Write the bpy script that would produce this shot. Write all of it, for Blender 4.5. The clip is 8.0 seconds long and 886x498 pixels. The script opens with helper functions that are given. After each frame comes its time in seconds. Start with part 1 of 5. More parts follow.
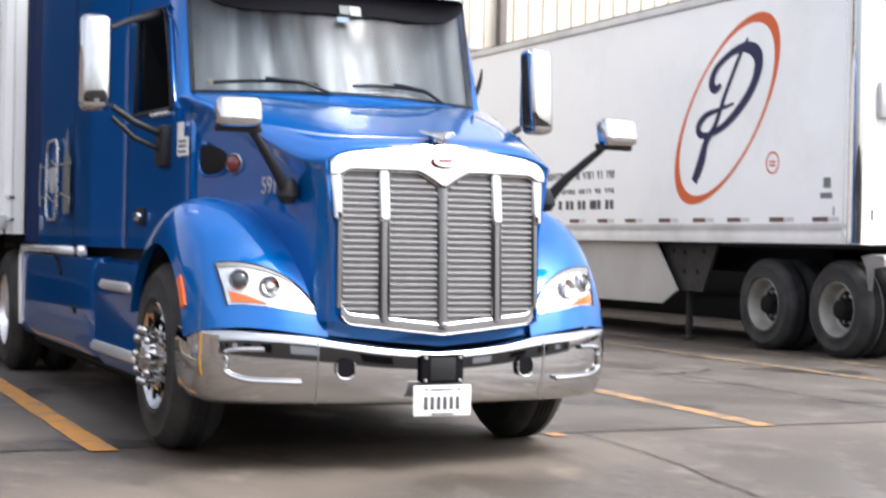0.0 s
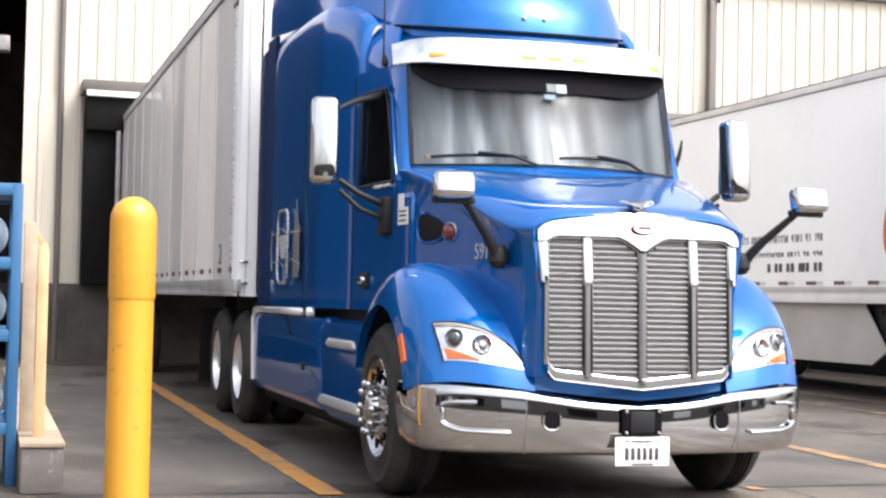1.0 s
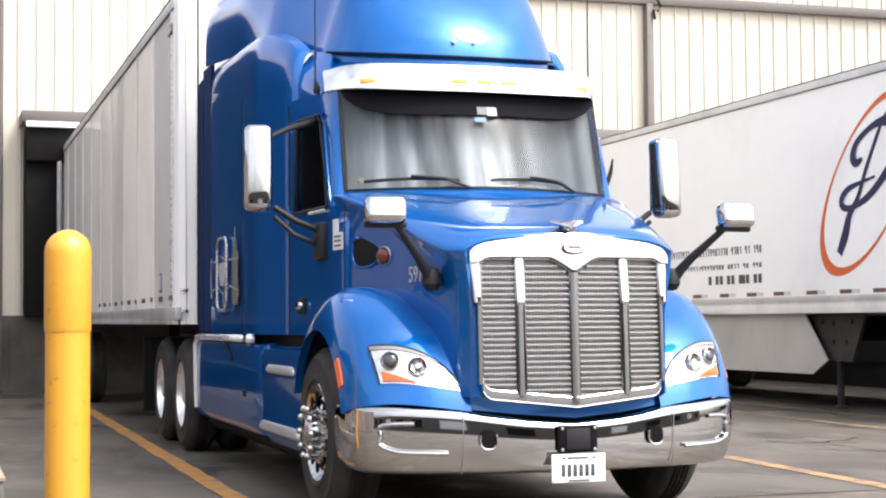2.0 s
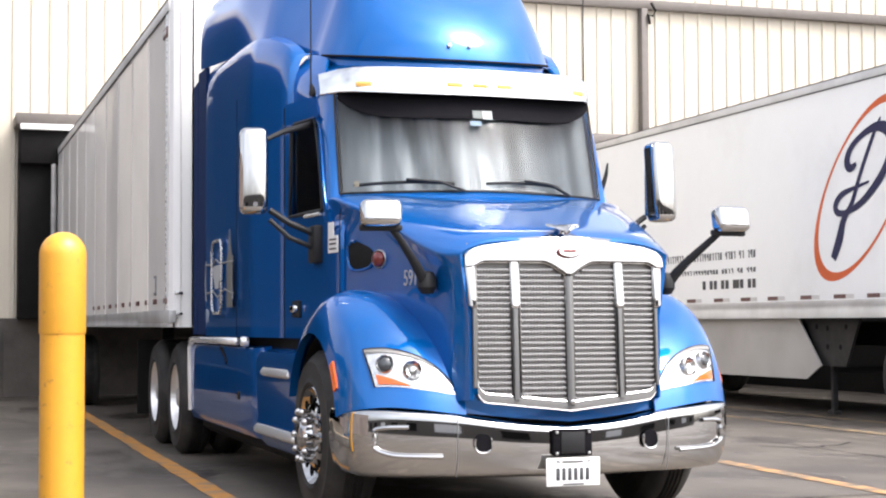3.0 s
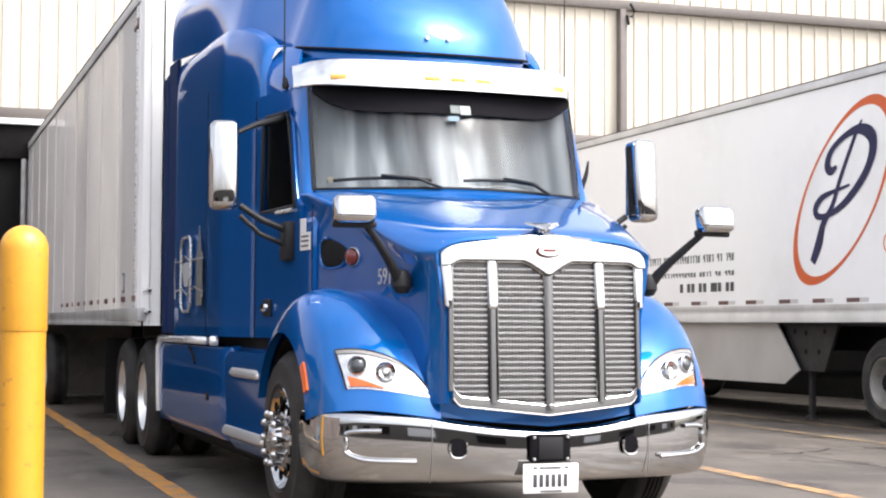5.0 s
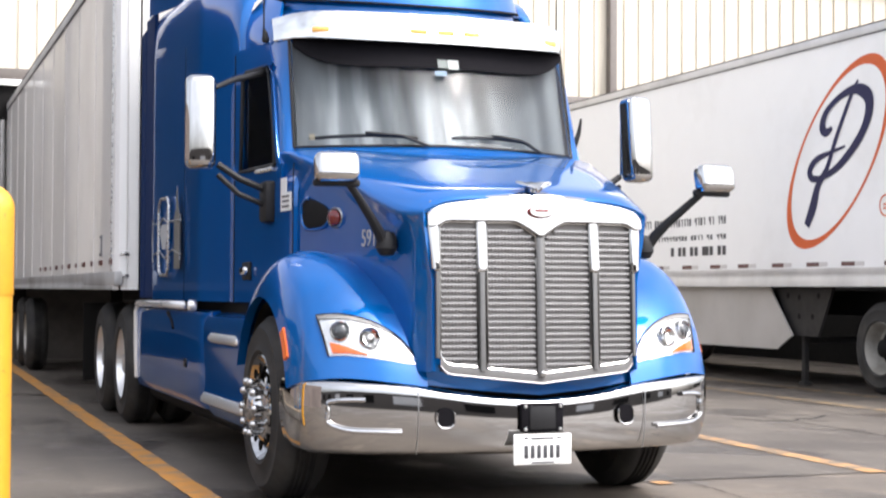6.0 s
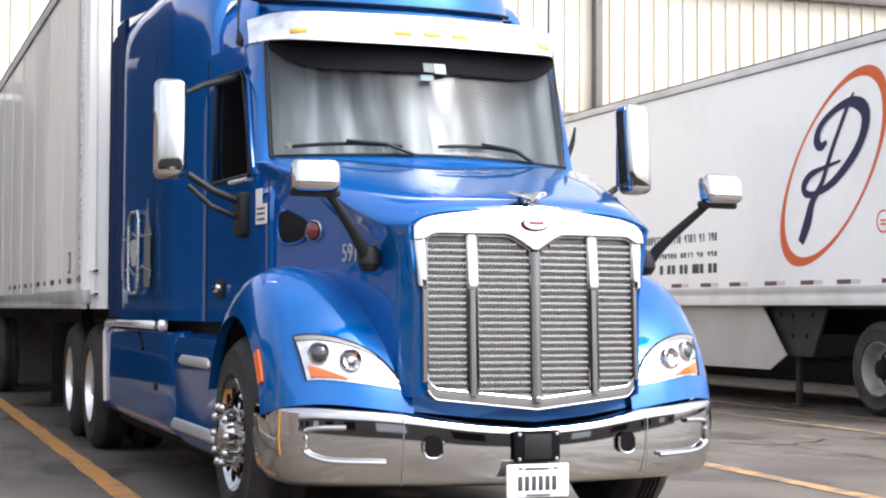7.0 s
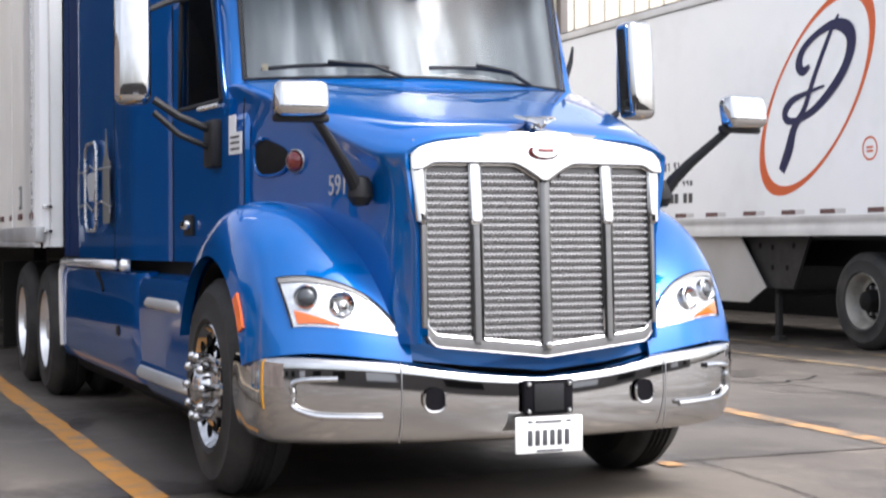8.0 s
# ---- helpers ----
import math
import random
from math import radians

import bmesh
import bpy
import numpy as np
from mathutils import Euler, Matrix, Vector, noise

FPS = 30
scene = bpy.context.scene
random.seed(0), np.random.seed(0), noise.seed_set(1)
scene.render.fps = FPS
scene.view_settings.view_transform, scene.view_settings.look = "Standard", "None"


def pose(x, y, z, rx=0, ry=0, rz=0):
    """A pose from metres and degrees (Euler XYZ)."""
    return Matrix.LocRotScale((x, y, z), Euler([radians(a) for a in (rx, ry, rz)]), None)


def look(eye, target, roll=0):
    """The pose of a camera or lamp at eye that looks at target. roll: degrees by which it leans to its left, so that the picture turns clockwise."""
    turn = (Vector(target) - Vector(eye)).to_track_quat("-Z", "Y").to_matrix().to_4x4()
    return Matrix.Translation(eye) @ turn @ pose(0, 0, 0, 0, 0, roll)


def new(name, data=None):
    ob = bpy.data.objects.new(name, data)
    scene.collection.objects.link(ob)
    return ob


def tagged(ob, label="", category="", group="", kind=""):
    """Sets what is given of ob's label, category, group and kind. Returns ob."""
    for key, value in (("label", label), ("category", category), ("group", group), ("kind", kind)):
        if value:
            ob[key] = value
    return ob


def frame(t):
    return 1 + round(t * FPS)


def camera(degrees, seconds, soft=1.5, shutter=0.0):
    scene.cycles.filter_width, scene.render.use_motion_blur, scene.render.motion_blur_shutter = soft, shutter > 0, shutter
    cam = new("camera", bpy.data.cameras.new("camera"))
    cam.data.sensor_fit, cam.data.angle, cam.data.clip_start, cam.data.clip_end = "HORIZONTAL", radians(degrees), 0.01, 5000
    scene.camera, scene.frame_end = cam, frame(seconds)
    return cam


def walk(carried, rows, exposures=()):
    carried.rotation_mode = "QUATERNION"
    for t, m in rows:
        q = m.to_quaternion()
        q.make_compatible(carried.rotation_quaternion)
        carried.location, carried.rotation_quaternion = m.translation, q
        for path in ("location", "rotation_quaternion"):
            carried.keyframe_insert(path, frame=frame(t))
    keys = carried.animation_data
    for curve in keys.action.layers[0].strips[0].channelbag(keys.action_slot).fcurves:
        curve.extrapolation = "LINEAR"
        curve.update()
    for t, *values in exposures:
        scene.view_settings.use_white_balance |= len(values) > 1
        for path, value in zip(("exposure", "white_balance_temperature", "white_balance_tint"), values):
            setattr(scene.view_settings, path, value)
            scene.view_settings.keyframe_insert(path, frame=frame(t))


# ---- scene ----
cam = camera(31.40, 8.0, soft=2.1, shutter=0.25)
EXPOSURES = ((0, 1.54, 6150, 12), (1.5, 1.63, 6350, 12), (4.6, 1.63, 6350, 12), (6.5, 1.58, 6250, 12), (8, 1.52, 6100, 12))
PATH = [
    (0, (-3.161, -7.129, 1.140), (0.8930, 2.0123, 1.0932), 1.21),
    (0.1, (-3.191, -7.185, 1.136), (0.7406, 2.0089, 1.2379), 0.96),
    (0.2, (-3.220, -7.243, 1.132), (0.6121, 1.9919, 1.3338), 0.72),
    (0.3, (-3.249, -7.299, 1.127), (0.4223, 1.9994, 1.3823), 0.48),
    (0.4, (-3.277, -7.355, 1.123), (0.1905, 2.0219, 1.3279), 0.24),
    (0.5, (-3.306, -7.413, 1.118), (0.0734, 1.9972, 1.2980), -0.01),
    (0.6, (-3.315, -7.482, 1.122), (-0.0842, 1.9805, 1.2860), 0.24),
    (0.7, (-3.324, -7.550, 1.125), (-0.2954, 1.9775, 1.3781), 0.48),
    (0.8, (-3.333, -7.619, 1.129), (-0.4646, 1.9536, 1.5123), 0.73),
    (0.9, (-3.342, -7.688, 1.133), (-0.7288, 1.9573, 1.5176), 0.98),
    (1, (-3.351, -7.757, 1.137), (-0.5765, 1.8455, 1.4575), 1.22),
    (1.1, (-3.336, -7.774, 1.140), (-0.5449, 1.8260, 1.3490), 1.09),
    (1.2, (-3.322, -7.792, 1.142), (-0.4068, 1.7734, 1.2331), 0.98),
    (1.3, (-3.308, -7.810, 1.145), (-0.3306, 1.7355, 1.2603), 0.85),
    (1.4, (-3.293, -7.828, 1.147), (-0.2551, 1.6960, 1.4041), 0.73),
    (1.5, (-3.279, -7.846, 1.150), (-0.2158, 1.6673, 1.5037), 0.60),
    (1.6, (-3.282, -7.851, 1.152), (-0.2073, 1.6579, 1.5024), 0.40),
    (1.7, (-3.284, -7.857, 1.152), (-0.2054, 1.6504, 1.5149), 0.20),
    (1.8, (-3.286, -7.863, 1.153), (-0.2102, 1.6447, 1.5345), -0.01),
    (1.9, (-3.290, -7.868, 1.153), (-0.2283, 1.6424, 1.5680), -0.21),
    (2, (-3.292, -7.874, 1.155), (-0.2160, 1.6305, 1.6019), -0.42),
    (3.5, (-3.301, -7.871, 1.148), (-0.1591, 1.6104, 1.6260), -0.10),
    (4, (-3.286, -7.846, 1.147), (-0.1110, 1.6251, 1.6230), 0.02),
    (4.5, (-3.267, -7.768, 1.149), (-0.0478, 1.6876, 1.6320), 0.17),
    (5.8, (-3.109, -7.299, 1.142), (0.2203, 2.1221, 1.5523), 0.25),
    (5.9, (-3.098, -7.268, 1.143), (0.2390, 2.1530, 1.4891), 0.27),
    (6, (-3.088, -7.238, 1.143), (0.2575, 2.1828, 1.4009), 0.28),
    (6.1, (-3.072, -7.179, 1.139), (0.2871, 2.2397, 1.2605), 0.28),
    (6.2, (-3.056, -7.121, 1.135), (0.3193, 2.2927, 1.1556), 0.27),
    (6.3, (-3.040, -7.063, 1.131), (0.3481, 2.3450, 0.9896), 0.26),
    (6.4, (-3.024, -7.004, 1.127), (0.3772, 2.3983, 0.9306), 0.26),
    (6.5, (-3.008, -6.946, 1.123), (0.4063, 2.4521, 0.9536), 0.25),
    (6.6, (-2.991, -6.893, 1.127), (0.4327, 2.5014, 0.9928), 0.25),
    (6.7, (-2.972, -6.841, 1.130), (0.4627, 2.5500, 1.1851), 0.25),
    (6.8, (-2.955, -6.790, 1.134), (0.4851, 2.5969, 1.3516), 0.25),
    (6.9, (-2.938, -6.738, 1.136), (0.5116, 2.6433, 1.4361), 0.25),
    (7, (-2.921, -6.686, 1.140), (0.5348, 2.6903, 1.5201), 0.25),
    (7.1, (-2.921, -6.615, 1.139), (0.5711, 2.7486, 1.4951), 0.23),
    (7.2, (-2.921, -6.543, 1.137), (0.6021, 2.8107, 1.4523), 0.22),
    (7.3, (-2.922, -6.471, 1.136), (0.6434, 2.8694, 1.3638), 0.19),
    (7.4, (-2.923, -6.400, 1.135), (0.6813, 2.9281, 1.2111), 0.17),
    (7.5, (-2.923, -6.327, 1.133), (0.7160, 2.9865, 1.0613), 0.16),
    (7.6, (-2.913, -6.250, 1.139), (0.7527, 3.0517, 0.9523), 0.07),
    (7.8, (-2.890, -6.095, 1.152), (0.8208, 3.1883, 0.9257), -0.09),
    (8, (-2.867, -5.941, 1.165), (0.8871, 3.3274, 1.1114), -0.25),
]
walk(cam, [(t, look(eye, target, roll)) for t, eye, target, roll in PATH], exposures=EXPOSURES)

# ---------------------------------------------------------------- world and light
SUN_ELEV, SUN_ROT = radians(55), radians(140)
world = bpy.data.worlds.new("sky")
scene.world = world
world.use_nodes = True
wn = world.node_tree.nodes
sky = wn.new("ShaderNodeTexSky")
sky.sky_type, sky.sun_disc = "NISHITA", False
sky.sun_elevation, sky.sun_rotation = SUN_ELEV, SUN_ROT
sky.air_density, sky.dust_density, sky.ozone_density = 1.0, 6.0, 0.6
soft_sky = wn.new("ShaderNodeHueSaturation")
soft_sky.inputs["Saturation"].default_value = 0.35
world.node_tree.links.new(sky.outputs[0], soft_sky.inputs["Color"])
# broken cloud over the hazy sky
cloud_at = wn.new("ShaderNodeTexCoord")
cloud = wn.new("ShaderNodeTexNoise")
cloud.inputs["Scale"].default_value, cloud.inputs["Detail"].default_value, cloud.inputs["Roughness"].default_value = 2.6, 7.0, 0.55
cloud_map = wn.new("ShaderNodeMapRange")
cloud_map.inputs["From Min"].default_value, cloud_map.inputs["From Max"].default_value = 0.36, 0.66
cloud_map.inputs["To Min"].default_value, cloud_map.inputs["To Max"].default_value = 0.78, 1.3
cloudy = wn.new("ShaderNodeVectorMath")
cloudy.operation = "SCALE"
world.node_tree.links.new(cloud_at.outputs["Generated"], cloud.inputs["Vector"])
world.node_tree.links.new(cloud.outputs["Fac"], cloud_map.inputs["Value"])
world.node_tree.links.new(soft_sky.outputs[0], cloudy.inputs[0])
world.node_tree.links.new(cloud_map.outputs[0], cloudy.inputs["Scale"])
world.node_tree.links.new(cloudy.outputs[0], wn["Background"].inputs[0])
wn["Background"].inputs[1].default_value = 0.15

sun = new("sun", bpy.data.lights.new("sun", "SUN"))
sun.data.energy, sun.data.angle, sun.data.color = 0.6, radians(20), (1.0, 0.96, 0.9)
sun.matrix_world = look((0, 0, 0), (-math.sin(SUN_ROT) * math.cos(SUN_ELEV), -math.cos(SUN_ROT) * math.cos(SUN_ELEV), -math.sin(SUN_ELEV)))


# ---------------------------------------------------------------- materials
def mat(name, base, rough=0.5, metal=0.0, coat=0.0, spec=0.5, noise_scale=0.0, vary=0.15, bump=0.0, bump_scale=60.0,
        second=None, second_scale=0.6, second_at=(0.45, 0.7), trans=0.0, emit=0.0, rough_vary=0.0, random_vary=0.0):
    """A principled material with two scales of variation: a fine grain and, in a second colour, broad stains."""
    m = bpy.data.materials.new(name)
    m.use_nodes = True
    t = m.node_tree
    b = t.nodes["Principled BSDF"]
    b.inputs["Base Color"].default_value = (*base, 1)
    b.inputs["Roughness"].default_value = rough
    b.inputs["Metallic"].default_value = metal
    b.inputs["Coat Weight"].default_value = coat
    b.inputs["Coat Roughness"].default_value = 0.02
    b.inputs["Coat IOR"].default_value = 1.5
    b.inputs["Specular IOR Level"].default_value = spec
    b.inputs["Transmission Weight"].default_value = trans
    if emit:
        b.inputs["Emission Color"].default_value = (*base, 1)
        b.inputs["Emission Strength"].default_value = emit
    where = t.nodes.new("ShaderNodeTexCoord")
    colour = None

    def grain(scale, detail=6.0):
        n = t.nodes.new("ShaderNodeTexNoise")
        n.inputs["Scale"].default_value, n.inputs["Detail"].default_value, n.inputs["Roughness"].default_value = scale, detail, 0.6
        t.links.new(where.outputs["Object"], n.inputs["Vector"])
        return n

    def mixed(fac, a, c):
        x = t.nodes.new("ShaderNodeMix")
        x.data_type = "RGBA"
        t.links.new(fac, x.inputs["Factor"])
        for value, socket in ((a, x.inputs["A"]), (c, x.inputs["B"])):
            if isinstance(value, tuple):
                socket.default_value = (*value, 1)
            else:
                t.links.new(value, socket)
        return x.outputs["Result"]

    if noise_scale:
        n = grain(noise_scale)
        colour = mixed(n.outputs["Fac"], tuple(c * (1 - vary) for c in base), tuple(min(1, c * (1 + vary)) for c in base))
        if rough_vary:
            r = t.nodes.new("ShaderNodeMapRange")
            r.inputs["To Min"].default_value, r.inputs["To Max"].default_value = max(0, rough - rough_vary), min(1, rough + rough_vary)
            t.links.new(n.outputs["Fac"], r.inputs["Value"])
            t.links.new(r.outputs[0], b.inputs["Roughness"])
    if second:
        n = grain(second_scale, 8.0)
        r = t.nodes.new("ShaderNodeMapRange")
        r.inputs["From Min"].default_value, r.inputs["From Max"].default_value = second_at
        t.links.new(n.outputs["Fac"], r.inputs["Value"])
        colour = mixed(r.outputs[0], colour or base, second)
    if random_vary:
        o = t.nodes.new("ShaderNodeObjectInfo")
        h = t.nodes.new("ShaderNodeHueSaturation")
        r = t.nodes.new("ShaderNodeMapRange")
        r.inputs["To Min"].default_value, r.inputs["To Max"].default_value = 1 - random_vary, 1 + random_vary
        t.links.new(o.outputs["Random"], r.inputs["Value"])
        t.links.new(r.outputs[0], h.inputs["Value"])
        h.inputs["Color"].default_value = (*base, 1)
        if colour:
            t.links.new(colour, h.inputs["Color"])
        colour = h.outputs["Color"]
    if colour:
        t.links.new(colour, b.inputs["Base Color"])
    if bump:
        n = grain(bump_scale)
        k = t.nodes.new("ShaderNodeBump")
        k.inputs["Strength"].default_value, k.inputs["Distance"].default_value = bump, 0.01
        t.links.new(n.outputs["Fac"], k.inputs["Height"])
        t.links.new(k.outputs[0], b.inputs["Normal"])
    return m


BLUE = mat("blue_paint", (0.002, 0.105, 0.365), 0.32, 0.4, 1.0, 0.1, noise_scale=40, vary=0.03, second=(0.002, 0.094, 0.335), second_scale=1.5, bump=0.05, bump_scale=5)
BLUE.node_tree.nodes["Principled BSDF"].inputs["Specular Tint"].default_value = (0.05, 0.35, 0.9, 1)
CHROME = mat("chrome", (0.51, 0.505, 0.50), 0.04, 1.0, noise_scale=9, vary=0.03, rough_vary=0.03)
VISOR = mat("polished_stainless", (0.86, 0.855, 0.84), 0.10, 1.0, noise_scale=6, vary=0.03, rough_vary=0.03)
ALU = mat("brushed_aluminium", (0.62, 0.62, 0.61), 0.28, 1.0, noise_scale=40, vary=0.1, rough_vary=0.1)
SATIN = mat("satin_aluminium", (0.86, 0.86, 0.85), 0.38, 0.9, noise_scale=30, vary=0.06)
STEEL = mat("grey_steel", (0.35, 0.35, 0.35), 0.4, 0.8, noise_scale=30, vary=0.2, rough_vary=0.1)
RUBBER = mat("tyre_rubber", (0.022, 0.021, 0.02), 0.75, noise_scale=60, vary=0.3, second=(0.05, 0.046, 0.04), second_scale=4, bump=0.2)
BLACK = mat("black_plastic", (0.014, 0.014, 0.015), 0.55, spec=0.25, noise_scale=80, vary=0.2, bump=0.08, bump_scale=300)
# Near-black: underbody parts, joint dirt, and shade painted into halls, gaps and holes.
DARK = mat("near_black", (0.011, 0.0105, 0.010), 0.8, spec=0.15, noise_scale=10, vary=0.4)


def pane(name, through_colour, ior=1.5):
    """Clear or tinted sheet: light passes straight on, and the surface mirrors by Fresnel."""
    m = bpy.data.materials.new(name)
    m.use_nodes = True
    t = m.node_tree
    t.nodes.remove(t.nodes["Principled BSDF"])
    clear, shine, share_ = t.nodes.new("ShaderNodeBsdfTransparent"), t.nodes.new("ShaderNodeBsdfGlossy"), t.nodes.new("ShaderNodeMixShader")
    fres = t.nodes.new("ShaderNodeFresnel")
    fres.inputs["IOR"].default_value = ior
    clear.inputs["Color"].default_value = (*through_colour, 1)
    shine.inputs["Roughness"].default_value = 0.0
    t.links.new(fres.outputs[0], share_.inputs[0])
    t.links.new(clear.outputs[0], share_.inputs[1])
    t.links.new(shine.outputs[0], share_.inputs[2])
    t.links.new(share_.outputs[0], t.nodes["Material Output"].inputs["Surface"])
    return m


CLEAR = bpy.data.materials.new("clear_inner_face")
CLEAR.use_nodes = True
CLEAR.node_tree.nodes.remove(CLEAR.node_tree.nodes["Principled BSDF"])
CLEAR.node_tree.links.new(CLEAR.node_tree.nodes.new("ShaderNodeBsdfTransparent").outputs[0], CLEAR.node_tree.nodes["Material Output"].inputs["Surface"])
LAMPGLASS = pane("lamp_glass", (0.96, 0.97, 0.97), 1.18)
SCREEN = pane("windshield_glass", (0.9, 0.93, 0.93), 1.42)
TINT = pane("tinted_glass", (0.55, 0.57, 0.58))
AMBER = mat("amber_lens", (0.66, 0.13, 0.015), 0.15, coat=0.5, noise_scale=60, vary=0.1)
# Paler copy of AMBER, with the light on the lenses put into its colour.
MARKER = mat("lit_amber_lens", (0.78, 0.42, 0.10), 0.2, coat=0.5, noise_scale=60, vary=0.1)
RED = mat("red_lens", (0.14, 0.012, 0.012), 0.15, coat=0.6, noise_scale=60, vary=0.1)
REDMARK = mat("red_reflector", (0.12, 0.05, 0.045), 0.35, noise_scale=80, vary=0.25)
WHITEMARK = mat("white_reflector", (0.62, 0.6, 0.58), 0.35, noise_scale=80, vary=0.15)
WHITE = mat("white_trailer_paint", (0.89, 0.89, 0.88), 0.3, coat=0.4, noise_scale=3, vary=0.03, second=(0.74, 0.73, 0.70), second_scale=0.5, second_at=(0.52, 0.85))
GREYPAN = mat("weathered_white_panel", (0.75, 0.728, 0.695), 0.36, coat=0.25, noise_scale=2.5, vary=0.05, second=(0.60, 0.58, 0.55), second_scale=0.7, second_at=(0.45, 0.8), random_vary=0.13)
RAIL = mat("painted_rail", (0.53, 0.53, 0.52), 0.45, 0.3, noise_scale=6, vary=0.15, second=(0.3, 0.29, 0.28), second_scale=1.2)
PALERAIL = mat("pale_rail", (0.70, 0.69, 0.67), 0.45, 0.2, noise_scale=6, vary=0.1, second=(0.55, 0.54, 0.52), second_scale=1.2)
SKIRT = mat("dusty_skirt", (0.50, 0.475, 0.44), 0.6, noise_scale=4, vary=0.12, second=(0.40, 0.375, 0.34), second_scale=1.0)
CREAM = mat("cream_steel_sheet", (0.56, 0.51, 0.42), 0.5, noise_scale=2, vary=0.05, second=(0.51, 0.455, 0.365), second_scale=0.5, second_at=(0.5, 0.85))
BROWN = mat("brown_grey_steel", (0.12, 0.105, 0.095), 0.5, 0.2, noise_scale=8, vary=0.2)
SIDEWALL = mat("brown_reflected_wall", (0.25, 0.205, 0.185), 0.8, noise_scale=3, vary=0.15, second=(0.16, 0.13, 0.12), second_scale=0.4, bump=0.2, bump_scale=30)
YELLOW = mat("yellow_paint", (0.62, 0.295, 0.022), 0.42, coat=0.2, noise_scale=14, vary=0.10, second=(0.26, 0.13, 0.03), second_scale=16, second_at=(0.63, 0.74), bump=0.12, bump_scale=90)
RIMRING = mat("dusty_pale_rim", (0.42, 0.40, 0.35), 0.5, 0.2, noise_scale=12, vary=0.2, second=(0.26, 0.24, 0.2), second_scale=4)
GREYRIM = mat("dull_grey_rim", (0.27, 0.26, 0.25), 0.5, 0.3, noise_scale=12, vary=0.2, second=(0.14, 0.13, 0.12), second_scale=3)
GEAR = mat("dirty_black_gear", (0.030, 0.028, 0.027), 0.65, 0.0, spec=0.25, noise_scale=14, vary=0.25, second=(0.05, 0.046, 0.042), second_scale=3)
LINE = mat("worn_yellow_line", (0.48, 0.215, 0.035), 0.7, noise_scale=25, vary=0.25, second=(0.22, 0.17, 0.12), second_scale=5, second_at=(0.47, 0.66), bump=0.2)

FADED = mat("faded_yellow_line", (0.37, 0.20, 0.08), 0.7, noise_scale=25, vary=0.25, second=(0.13, 0.105, 0.075), second_scale=5, second_at=(0.46, 0.62), bump=0.2)
PALELINE = mat("pale_worn_line", (0.24, 0.165, 0.085), 0.7, noise_scale=25, vary=0.25, second=(0.09, 0.078, 0.062), second_scale=4, second_at=(0.44, 0.6), bump=0.2)


def curtain_mat(name, dark, mid, light):
    """Thin silvery curtain: reflections on glass and folds painted in as upright streaks at two widths, softly broken
    along their height.
    """
    m = bpy.data.materials.new(name)
    m.use_nodes = True
    t = m.node_tree
    b = t.nodes["Principled BSDF"]
    b.inputs["Roughness"].default_value, b.inputs["Specular IOR Level"].default_value = 0.75, 0.3
    where = t.nodes.new("ShaderNodeTexCoord")

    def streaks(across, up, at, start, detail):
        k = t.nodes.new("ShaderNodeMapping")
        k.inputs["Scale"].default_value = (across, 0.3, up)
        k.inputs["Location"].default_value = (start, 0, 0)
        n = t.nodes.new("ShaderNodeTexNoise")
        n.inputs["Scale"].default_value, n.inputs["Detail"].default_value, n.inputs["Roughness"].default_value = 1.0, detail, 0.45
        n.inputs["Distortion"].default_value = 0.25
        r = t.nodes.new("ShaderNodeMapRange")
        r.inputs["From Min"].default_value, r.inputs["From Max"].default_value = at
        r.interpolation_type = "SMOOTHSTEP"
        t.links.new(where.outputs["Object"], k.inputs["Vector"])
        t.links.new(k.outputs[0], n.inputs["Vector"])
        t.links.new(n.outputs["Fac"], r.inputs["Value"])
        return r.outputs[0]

    def mixed(fac, a, c):
        x = t.nodes.new("ShaderNodeMix")
        x.data_type = "RGBA"
        t.links.new(fac, x.inputs["Factor"])
        for value, socket in ((a, x.inputs["A"]), (c, x.inputs["B"])):
            if isinstance(value, tuple):
                socket.default_value = (*value, 1)
            else:
                t.links.new(value, socket)
        return x.outputs["Result"]

    # Where both streak fields meet, the light colour paints in the glass's reflections.
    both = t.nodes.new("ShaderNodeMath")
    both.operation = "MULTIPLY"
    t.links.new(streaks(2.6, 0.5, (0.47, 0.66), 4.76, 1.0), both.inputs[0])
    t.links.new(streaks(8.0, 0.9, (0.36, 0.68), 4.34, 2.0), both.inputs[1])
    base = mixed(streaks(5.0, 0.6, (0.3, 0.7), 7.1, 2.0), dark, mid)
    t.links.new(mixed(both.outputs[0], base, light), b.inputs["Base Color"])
    return m


CURTAIN = curtain_mat("glare_streaked_curtain", (0.095, 0.105, 0.113), (0.165, 0.177, 0.188), (0.48, 0.50, 0.51))


